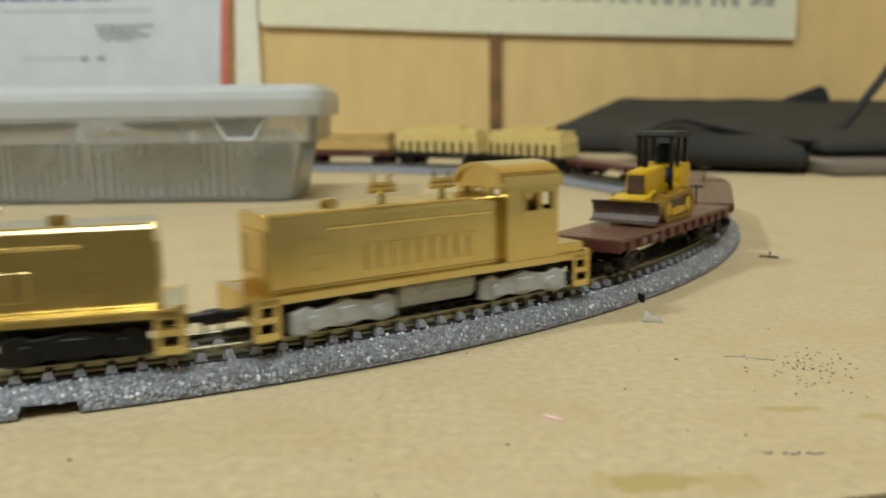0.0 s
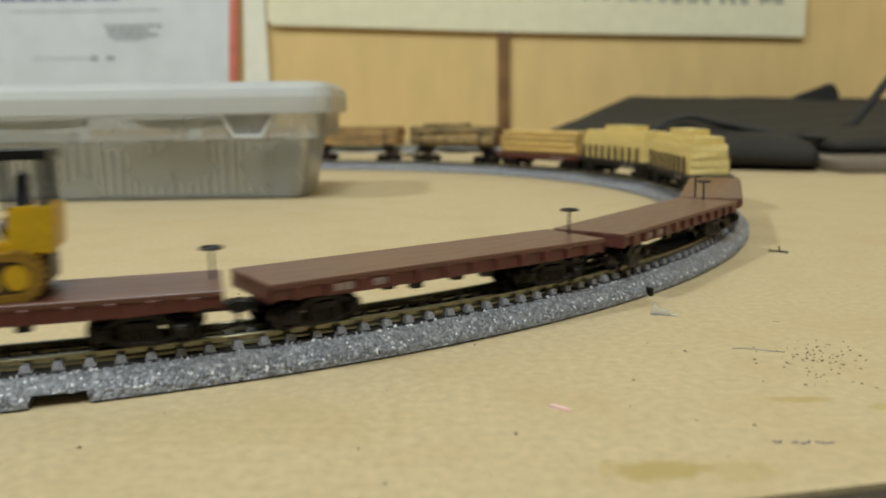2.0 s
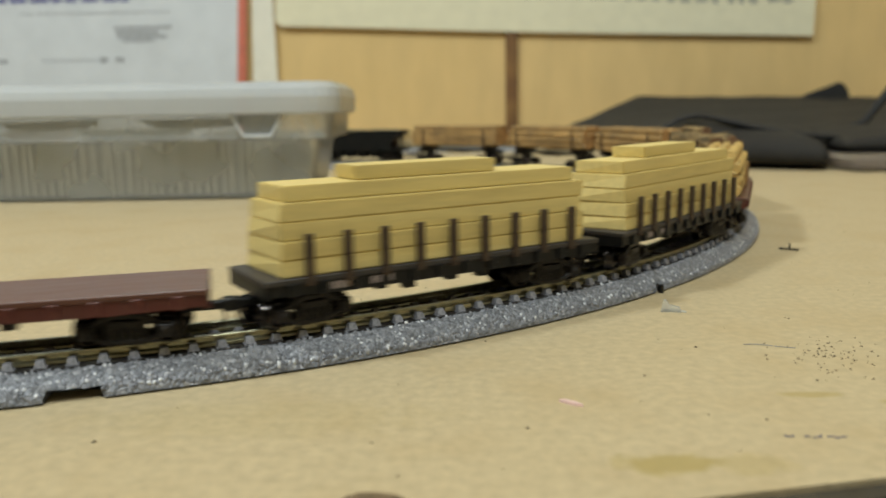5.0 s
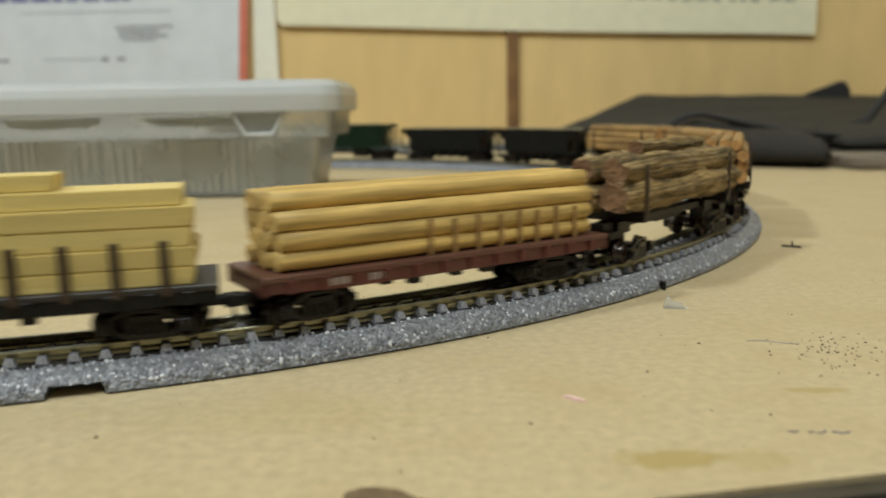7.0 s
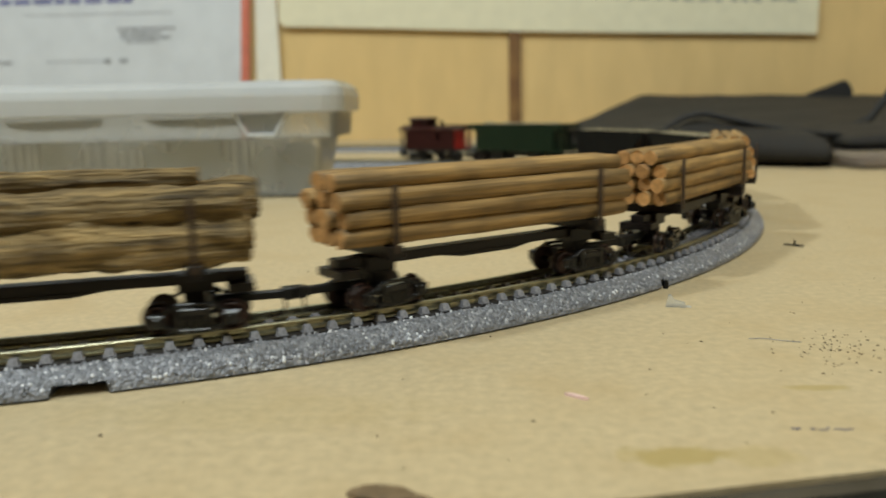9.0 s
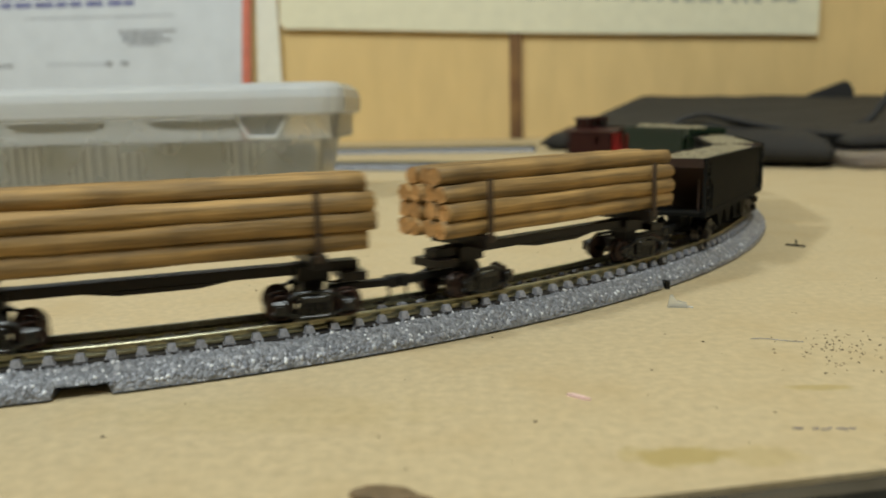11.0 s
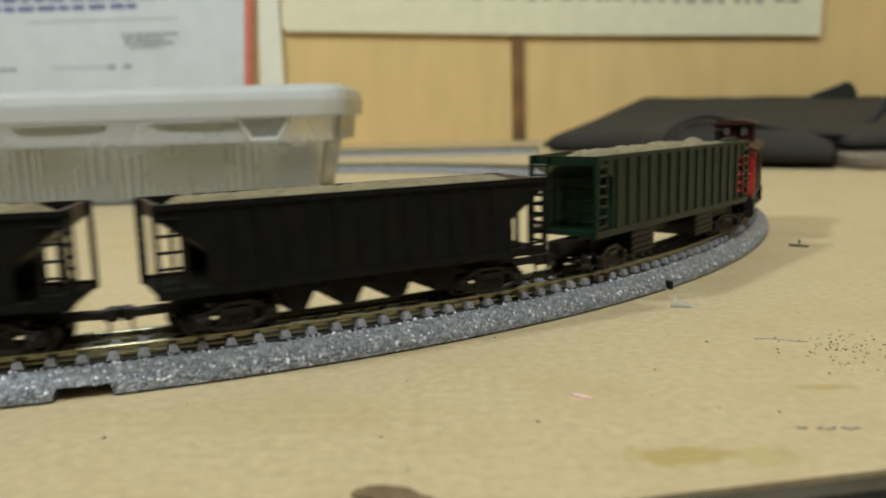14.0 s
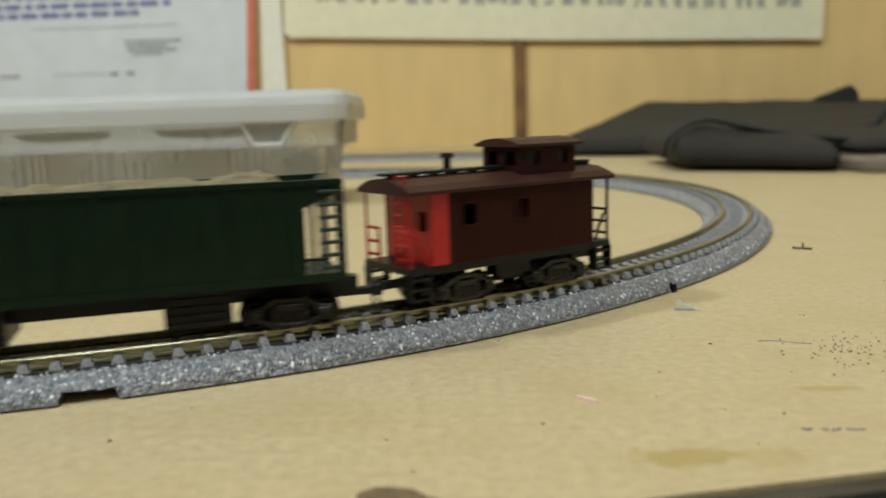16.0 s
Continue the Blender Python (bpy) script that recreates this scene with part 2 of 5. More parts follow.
WALL = surface("tan_wall", (0.72, 0.515, 0.23), 0.7, 0, 0.08, 30, (1, 1, 0.3), 0.3, 5, (0.58, 0.40, 0.15), 0.15, 60, 0.001)
POST = surface("brown_seam", (0.16, 0.075, 0.025), 0.6, 0, 0.3, 40, (1, 1, 0.2), 0.5, 14, (0.40, 0.23, 0.07))
ROOM = surface("cream_room_paint", (0.66, 0.60, 0.48), 0.8, 0, 0.08, 20, (1, 1, 1), 0.2, 3, (0.58, 0.52, 0.42))
PAPER = surface("cream_paper", (0.76, 0.72, 0.53), 0.7, 0, 0.05, 60, (1, 1, 1), 0.15, 8, (0.70, 0.65, 0.45))
BOARD = surface("grey_blue_sheet", (0.62, 0.655, 0.70), 0.6, 0, 0.05, 40, (1, 1, 1), 0.2, 6, (0.46, 0.47, 0.48))
WHITE_STRIP = surface("white_strip", (0.78, 0.76, 0.66), 0.6, 0, 0.05, 60)
RED_STRIP = surface("faded_red_strip", (0.60, 0.17, 0.11), 0.6, 0, 0.15, 60)
INK = surface("grey_ink", (0.30, 0.31, 0.34), 0.7, 0, 0.5, 250)
SCRIPT = surface("faded_grey_script", (0.40, 0.39, 0.33), 0.7, 0, 0.5, 250)
PEN = surface("dark_blue_pen", (0.06, 0.07, 0.17), 0.7, 0, 0.4, 900)
BLUE_INK = surface("violet_blue_ink", (0.16, 0.17, 0.36), 0.7, 0, 0.5, 250)
FABRIC = surface("charcoal_fabric", (0.018, 0.0158, 0.0132), 0.85, 0, 0.3, 500, (1, 1, 1), 0.35, 14, (0.031, 0.028, 0.023), 0.7, 900, 0.0006)
STRAP = surface("black_webbing", (0.015, 0.015, 0.016), 0.7, 0, 0.3, 900, (1, 1, 1), 0, 1, (0, 0, 0), 0.6, 1500, 0.0004)
BOX_BODY = cloudy_plastic("milky_box_plastic", (0.92, 0.97, 1.0), 0.735, white=0.9)
BOX_LID = cloudy_plastic("milky_lid_plastic", (0.95, 0.98, 1.0), 0.46, white=0.7)
CARD = surface("white_card", (0.90, 0.93, 0.95), 0.7, 0, 0.1, 90, (1, 1, 1), 0, 1, (0, 0, 0), 0, 1, 0, 0.08)
SLATE = surface("slate_grey_foam", (0.17, 0.20, 0.25), 0.7, 0, 0.15, 90)
CHIP = cloudy_plastic("clear_scrap_plastic", (0.97, 0.97, 0.90), 0.55)
TRAY = cloudy_plastic("pinkish_tray_plastic", (0.55, 0.47, 0.43), 0.6)
PINK = surface("pink_eraser_crumb", (0.78, 0.54, 0.50), 0.7, 0, 0.1, 900)
CRUMB = surface("dark_crumb", (0.07, 0.045, 0.02), 0.8, 0, 0.4, 900)
EDGE = surface("dark_table_edging", (0.045, 0.04, 0.032), 0.5, 0, 0.4, 200, (1, 1, 1), 0.4, 60, (0.12, 0.10, 0.07))
FLOOR = surface("grey_green_floor", (0.30, 0.33, 0.30), 0.6, 0, 0.1, 20)
LUMP = surface("brown_scrap", (0.17, 0.115, 0.06), 0.85, 0, 0.4, 500, (1, 1, 1), 0.4, 200, (0.1, 0.07, 0.04), 0.6, 700, 0.0006)


# ---- mesh helpers ----
def box(bm, x0, x1, y0, y1, z0, z1):
    vs = [bm.verts.new((x, y, z)) for z in (z0, z1) for y in (y0, y1) for x in (x0, x1)]
    for f in ((0, 2, 3, 1), (4, 5, 7, 6), (0, 1, 5, 4), (2, 6, 7, 3), (0, 4, 6, 2), (1, 3, 7, 5)):
        bm.faces.new([vs[i] for i in f])
    return vs


def prism(bm, outline, axis, lo, hi):
    """An outline in the plane across the axis, drawn out from lo to hi."""
    put = {"x": lambda u, v, w: (w, u, v), "y": lambda u, v, w: (u, w, v), "z": lambda u, v, w: (u, v, w)}[axis]
    a = [bm.verts.new(put(u, v, lo)) for u, v in outline]
    b = [bm.verts.new(put(u, v, hi)) for u, v in outline]
    k = len(a)
    for i in range(k):
        bm.faces.new((a[i], a[(i + 1) % k], b[(i + 1) % k], b[i]))
    bm.faces.new(a[::-1]), bm.faces.new(b)


def rod(bm, p, q, r, seg=10, r2=None):
    p, q = Vector(p), Vector(q)
    turn = (q - p).to_track_quat("Z", "Y").to_matrix()
    rings = []
    for c, rad in ((p, r), (q, r if r2 is None else r2)):
        rings.append([bm.verts.new(c + turn @ Vector((rad * math.cos(2 * math.pi * i / seg), rad * math.sin(2 * math.pi * i / seg), 0))) for i in range(seg)])
    for i in range(seg):
        bm.faces.new((rings[0][i], rings[0][(i + 1) % seg], rings[1][(i + 1) % seg], rings[1][i]))
    bm.faces.new(rings[0][::-1]), bm.faces.new(rings[1])


def tube(bm, points, r, seg=8, flat=1.0):
    """A bent round or flattened wire through the points."""
    rings = []
    pts = [Vector(p) for p in points]
    for i, p in enumerate(pts):
        d = (pts[min(i + 1, len(pts) - 1)] - pts[max(i - 1, 0)]).normalized()
        side = d.cross(Vector((0, 1, 0)))
        side = side.normalized() if side.length > 1e-6 else Vector((1, 0, 0))
        up = side.cross(d).normalized()
        rings.append([bm.verts.new(p + side * r * math.cos(2 * math.pi * k / seg) + up * r * flat * math.sin(2 * math.pi * k / seg)) for k in range(seg)])
    for a, b in zip(rings, rings[1:]):
        for k in range(seg):
            bm.faces.new((a[k], a[(k + 1) % seg], b[(k + 1) % seg], b[k]))
    bm.faces.new(rings[0][::-1]), bm.faces.new(rings[-1])


def panel(bm, axis, at, thick, u0, u1, v0, v1, holes=()):
    """An upright wall across the x or y axis, with openings through it."""
    us = sorted({u0, u1, *[h[i] for h in holes for i in (0, 1)]})
    vs = sorted({v0, v1, *[h[i] for h in holes for i in (2, 3)]})
    for a, b in zip(us, us[1:]):
        for c, d in zip(vs, vs[1:]):
            mu, mv = (a + b) / 2, (c + d) / 2
            if any(h[0] < mu < h[1] and h[2] < mv < h[3] for h in holes):
                continue
            if axis == "y":
                box(bm, a, b, at, at + thick, c, d)
            else:
                box(bm, at, at + thick, a, b, c, d)
    bmesh.ops.remove_doubles(bm, verts=bm.verts, dist=0.01)


def soften(bm, width, segments=2):
    bmesh.ops.remove_doubles(bm, verts=bm.verts, dist=width * 0.01)
    bmesh.ops.recalc_face_normals(bm, faces=bm.faces)
    edges = [e for e in bm.edges if len(e.link_faces) == 2 and e.calc_face_angle(0) > 0.6]
    bmesh.ops.bevel(bm, geom=edges, offset=width, segments=segments, affect="EDGES", clamp_overlap=True)


def part(name, bm, material, parent=None, label="", mm=True, smooth=False):
    """Links a bmesh as one mesh object; mm: it was drawn in millimetres."""
    if mm:
        bmesh.ops.scale(bm, vec=(UNIT,) * 3, verts=bm.verts)
    bmesh.ops.recalc_face_normals(bm, faces=bm.faces)
    me = bpy.data.meshes.new(name)
    bm.to_mesh(me)
    bm.free()
    me.materials.append(material)
    if smooth:
        me.polygons.foreach_set("use_smooth", [True] * len(me.polygons))
    ob = new(name, me)
    if parent:
        ob.parent = parent
    return tagged(ob, label)


def shared(name, like, parent, m=None):
    """Another object on the mesh of a part."""
    ob = new(name, like.data)
    ob.parent = parent
    if m is not None:
        ob.matrix_basis = m
    return ob


def thing(name, label, category, group=""):
    return tagged(new(name), label, category, group)


# ---- the room ----
def room():
    bm = bmesh.new()
    box(bm, -2.5, 1.7, 1.30, 1.40, -0.75, 1.95)
    wall = tagged(part("wall_north", bm, WALL, mm=False), "tan painted wall behind the table", "wall", kind="structure")
    bm = bmesh.new()
    box(bm, 0.0850, 0.1035, 1.292, 1.30, 0.001, 0.6)
    part("trim", bm, POST, wall, "dark brown seam with rusty streaks", mm=False)
    for name, b, mat, lab in (("wall_west", (-2.6, -2.5, -2.4, 1.40, -0.75, 1.95), ROOM, "cream painted wall of the room"), ("wall_east", (1.7, 1.8, -2.4, 1.40, -0.75, 1.95), ROOM, "cream painted wall of the room"),
                              ("wall_south", (-2.5, 1.7, -2.5, -2.4, -0.75, 1.95), ROOM, "cream painted wall of the room"), ("ceiling", (-2.6, 1.8, -2.5, 1.40, 1.95, 2.05), ROOM, "cream painted ceiling of the room"),
                              ("floor", (-2.6, 1.8, -2.5, 1.40, -0.85, -0.75), FLOOR, "grey green floor below the table")):
        bm = bmesh.new()
        box(bm, *b)
        tagged(part(name, bm, mat, mm=False), lab, name.split("_")[0], kind="structure")


def table():
    """The top's near edge runs a little askew."""
    t = thing("table", "tan hardboard table top with olive glue stains and dark edging", "table")
    edge = lambda x: 0.0832 + 0.2 * x * (1 if x > 0 else 0.1)
    bm = bmesh.new()
    xs = [-2.4, -0.3, -0.1, 0, 0.05, 0.1, 0.3, 1.5]
    top = [(x, edge(x) if x < 0.5 else 0.30) for x in xs]
    out = top + [(1.5, 1.30), (-2.4, 1.30)]
    prism(bm, out, "z", -0.02, 0.0)
    part("tabletop", bm, TABLE, t, mm=False)
    bm = bmesh.new()
    for (x0, y0), (x1, y1) in zip(top, top[1:]):
        vs = [(x0, y0 - 0.0005), (x1, y1 - 0.0005), (x1, y1 - 0.0035), (x0, y0 - 0.0035)]
        prism(bm, vs, "z", -0.025, -0.0006)
    part("edging", bm, EDGE, t, "dark worn edging along the table's rim", mm=False)
    for x in (-2.2, 1.3):
        for y in (0.5, 1.2):
            bm = bmesh.new()
            box(bm, x - 0.03, x + 0.03, y - 0.03, y + 0.03, -0.75, -0.02)
            part("leg", bm, EDGE, t, mm=False)


# ---- the track ----
NOTCHES = [(70.7, 0.0040), (43.44, 0.0008)]
JOINTS = [55.8, 31.8, 7.0, -18.0, -43.0]
TIE_STEP = 0.00472


def bed_profile(s):
    """The bed's cross section: outer foot, stones of the shoulder, flat top, inner shoulder."""
    deg = math.degrees(s / R)
    notch = any(abs(deg - a) * R * math.pi / 180 < w for a, w in NOTCHES)
    p = [(0.0112, 0.0), (0.0112, 0.0004), (0.0122, 0.00045), (0.0120, 0.0012), (0.01125, 0.0022), (0.0106, 0.0029), (0.0099, 0.0035), (0.0092, 0.0040), (0.0085, 0.0044), (0.0078, 0.0045)]
    if notch:
        p[0], p[1], p[2], p[3], p[4] = (0.0055, 0.0), (0.0055, 0.0010), (0.0055, 0.0021), (0.0100, 0.0021), (0.01135, 0.0021)
    q = [(-o, z) for o, z in reversed(p)] if not notch else [(-o, z) for o, z in ((0.0078, 0.0045), (0.0085, 0.0044), (0.0092, 0.0040), (0.0099, 0.0035), (0.0106, 0.0029), (0.01125, 0.0022), (0.0120, 0.0012), (0.0122, 0.00045), (0.0112, 0.0004), (0.0112, 0.0))]
    return p + q


def sweep(bm, profile, s0, s1, step, rough=0.0):
    n = max(1, int(round((s1 - s0) / step)))
    rings = []
    for i in range(n + 1):
        s = s0 + (s1 - s0) * i / n
        ring = []
        pr = profile(s) if callable(profile) else profile
        for j, (o, z) in enumerate(pr):
            v, d = track_point(s, o)
            v = v + Vector((0, 0, z))
            if rough and z > 0.0005:
                k = noise.noise_vector(v * 900) * rough + noise.noise_vector(v * 420 + Vector((5, 1, 2))) * rough * 0.8
                v = v + k
            ring.append(bm.verts.new(v))
        rings.append(ring)
    k = len(rings[0])
    for a, b in zip(rings, rings[1:]):
        for j in range(k):
            bm.faces.new((a[j], a[(j + 1) % k], b[(j + 1) % k], b[j]))
    bm.faces.new(rings[0][::-1]), bm.faces.new(rings[-1])


def stone_rows(parent):
    """Loose-looking moulded stones on both shoulders, joined into one mesh for each."""
    ico = bmesh.new()
    bmesh.ops.create_icosphere(ico, subdivisions=1, radius=1)
    form = np.array([v.co[:] for v in ico.verts])
    faces = np.array([[v.index for v in f.verts] for f in ico.faces])
    ico.free()
    rng = np.random.RandomState(7)
    for side, s0, s1, count in ((1, -0.40, 0.39, 11500), (-1, -0.43, 0.30, 3600)):
        verts, polys, k = [], [], 0
        for _ in range(count):
            s, u = rng.uniform(s0, s1), rng.uniform(0, 1)
            o, z = 0.0117 - 0.0040 * u, 0.0014 + 0.0030 * u ** 0.85
            deg = math.degrees(s / R)
            if side > 0 and z < 0.0024 and any(abs(deg - a) * R * math.pi / 180 < w + 0.0004 for a, w in NOTCHES):
                continue
            p, d = track_point(s, side * o)
            q = Euler(rng.uniform(0, 6.28, 3)).to_matrix()
            size = rng.uniform(0.00032, 0.00060) * np.array((1.25, 0.9, 0.75))
            v = (form * (1 + 0.14 * rng.randn(len(form), 1)) * size) @ np.array(q).T + np.array((p.x, p.y, z))
            verts.append(v)
            polys.append(faces + k)
            k += len(form)
        me = bpy.data.meshes.new("ballast_stones")
        me.from_pydata(np.concatenate(verts).tolist(), [], np.concatenate(polys).tolist())
        me.polygons.foreach_set("use_smooth", [True] * len(me.polygons))
        me.materials.append(STONE)
        ob = new("ballast_stones", me)
        ob.parent = parent
        tagged(ob, "small grey moulded ballast stones", kind="stuff")


def tie_mesh(bm, m=None):
    """One grey sleeper with sloping ends and the fastenings beside both rails."""
    vs = []
    for o, z in ((-8.0, 3.9), (-7.7, 4.7), (-6.6, 5.0), (6.6, 5.0), (7.7, 4.7), (8.0, 3.9)):
        vs.append((o, z))
    start = len(bm.verts)
    prism(bm, vs, "x", -1.05, 1.05)
    for o, h in ((-6.5, 6.05), (-3.1, 5.4), (3.1, 5.4), (6.5, 6.05)):
        a = [bm.verts.new((x * 0.9, o + y * 0.95, 4.9)) for x, y in ((-1, -1), (1, -1), (1, 1), (-1, 1))]
        b = [bm.verts.new((x * 0.62, o + y * 0.5, h)) for x, y in ((-1, -1), (1, -1), (1, 1), (-1, 1))]
        for k in range(4):
            bm.faces.new((a[k], a[(k + 1) % 4], b[(k + 1) % 4], b[k]))
        bm.faces.new(b)
    if m is not None:
        bm.verts.ensure_lookup_table()
        for v in bm.verts[start:]:
            v.co = m @ v.co


def track():
    t = thing("railway_track", "grey ballasted miniature railway track curving on the table", "track")
    for a, b, step, rough in ((-1.75, -0.45, 0.004, 0.0), (-0.45, 0.39, 0.00062, 0.00026), (0.39, 1.95, 0.004, 0.0)):
        bm = bmesh.new()
        sweep(bm, bed_profile, a, b, step, rough)
        part("ballast_bed", bm, BALLAST, t, mm=False)
    bm = bmesh.new()
    sweep(bm, [(0.0079, 0.0040), (0.0079, 0.00475), (-0.0079, 0.00475), (-0.0079, 0.0040)], -1.75, 1.95, 0.004)
    part("track_bed", bm, BED, t, "black plastic web between the sleepers", mm=False)
    for o in (0.00485, -0.00485):
        bm = bmesh.new()
        web = [(0.0011, 0.0050), (0.0010, 0.0054), (0.0003, 0.00575), (0.0003, 0.0062), (0.0006, 0.0064), (0.0006, 0.0067), (0.0005, RAIL)]
        sweep(bm, [(o + a, z) for a, z in web] + [(o - a, z) for a, z in reversed(web)], -1.75, 1.95, 0.004)
        part("rail", bm, RAILM, t, mm=False)
    joiner = None
    for deg in JOINTS:
        for o in (0.00485, -0.00485):
            p, d = track_point(math.radians(deg) * R, o)
            m = Matrix.Translation(p) @ pose(0, 0, 0, 0, 0, math.degrees(math.atan2(d.y, d.x)))
            if joiner is None:
                bm = bmesh.new()
                box(bm, -3.2, 3.2, -1.25, 1.25, 4.9, 5.9)
                joiner = part("rail_joiner", bm, RAILM, t)
                joiner.matrix_basis = m
            else:
                shared("rail_joiner", joiner, t, m)
    first = None
    bm_rest = bmesh.new()
    i = -int(1.7 / TIE_STEP)
    while i * TIE_STEP < 1.9:
        s = i * TIE_STEP
        p, d = track_point(s)
        m = Matrix.Translation(p) @ pose(0, 0, 0, 0, 0, math.degrees(math.atan2(d.y, d.x)))
        if -0.44 < s < 0.40:
            if first is None:
                bm = bmesh.new()
                tie_mesh(bm)
                first = part("sleeper", bm, TIE, t)
                first.matrix_basis = m
            else:
                shared("sleeper", first, t, m)
        else:
            tie_mesh(bm_rest, Matrix.Translation(p * 1000) @ pose(0, 0, 0, 0, 0, math.degrees(math.atan2(d.y, d.x))))
        i += 1
    tagged(part("sleeper_rows", bm_rest, TIE, t), kind="stuff")
    stone_rows(t)


def far_track():
    """A second straight track farther back on the table."""
    t = thing("far_railway_track", "grey ballasted straight track far back on the table", "track")
    a, b = Vector((-0.60, 1.02, 0)), Vector((0.084, 0.876, 0))
    d = b - a
    turn = math.degrees(math.atan2(d.y, d.x))
    half = d.length * 500
    t.matrix_basis = Matrix.Translation((a + b) / 2) @ pose(0, 0, 0, 0, 0, turn)
    bm = bmesh.new()
    prism(bm, [(-11.9, 0), (-11.5, 1.5), (-8.5, 4.4), (8.5, 4.4), (11.5, 1.5), (11.9, 0)], "x", -half, half)
    part("ballast_bed", bm, BALLAST, t)
    for o in (-4.85, 4.85):
        bm = bmesh.new()
        box(bm, -half, half, o - 0.6, o + 0.6, 4.4, 7.1)
        part("rail", bm, RAILM, t)
    bm = bmesh.new()
    x = -half + 3
    while x < half - 3:
        box(bm, x - 1.05, x + 1.05, -8.2, 8.2, 4.2, 5.1)
        x += 4.82
    tagged(part("sleeper_rows", bm, TIE, t), kind="stuff")


# ---- rolling stock: x forwards, z from the rail's top, in millimetres ----
def knuckle(parent, x, way):
    """A black coupler with its bent uncoupling pin."""
    bm = bmesh.new()
    box(bm, min(x, x - 13 * way), max(x, x - 13 * way), -0.9, 0.9, 4.0, 5.6)
    box(bm, min(x - 0.5 * way, x + 1.9 * way), max(x - 0.5 * way, x + 1.9 * way), -1.7, 1.2, 3.6, 6.0)
    soften(bm, 0.25, 1)
    c = part("coupler", bm, BLACK, parent)
    bm = bmesh.new()
    tube(bm, [(x, 0.2, 4), (x + 0.2 * way, 0.2, 2.2), (x - 0.6 * way, 0.4, 1.0), (x - 2.0 * way, 0.9, 0.6), (x - 3.4 * way, 1.3, 0.8)], 0.28, 6)
    part("uncoupling_pin", bm, WHEEL, c)


TRUCK_PARTS = {}


def strip(bm, points, width, lo, hi):
    """A bent flat bar of that width through points of the x-z plane."""
    for (x0, z0), (x1, z1) in zip(points, points[1:]):
        d = math.hypot(x1 - x0, z1 - z0)
        ox, oz = -(z1 - z0) / d * width / 2, (x1 - x0) / d * width / 2
        ex, ez = (x1 - x0) / d * 0.15, (z1 - z0) / d * 0.15
        prism(bm, [(x0 - ex - ox, z0 - ez - oz), (x1 + ex - ox, z1 + ez - oz), (x1 + ex + ox, z1 + ez + oz), (x0 - ex + ox, z0 - ez + oz)], "y", lo, hi)


def turned(bm, profile, seg=22):
    """A lathe-turned form round the y axis: places along it and radii."""
    rings = [[bm.verts.new((r * math.cos(2 * math.pi * k / seg), y, r * math.sin(2 * math.pi * k / seg))) for k in range(seg)] for y, r in profile]
    for a, b in zip(rings, rings[1:]):
        for k in range(seg):
            bm.faces.new((a[k], a[(k + 1) % seg], b[(k + 1) % seg], b[k]))
    bm.faces.new(rings[0][::-1]), bm.faces.new(rings[-1])


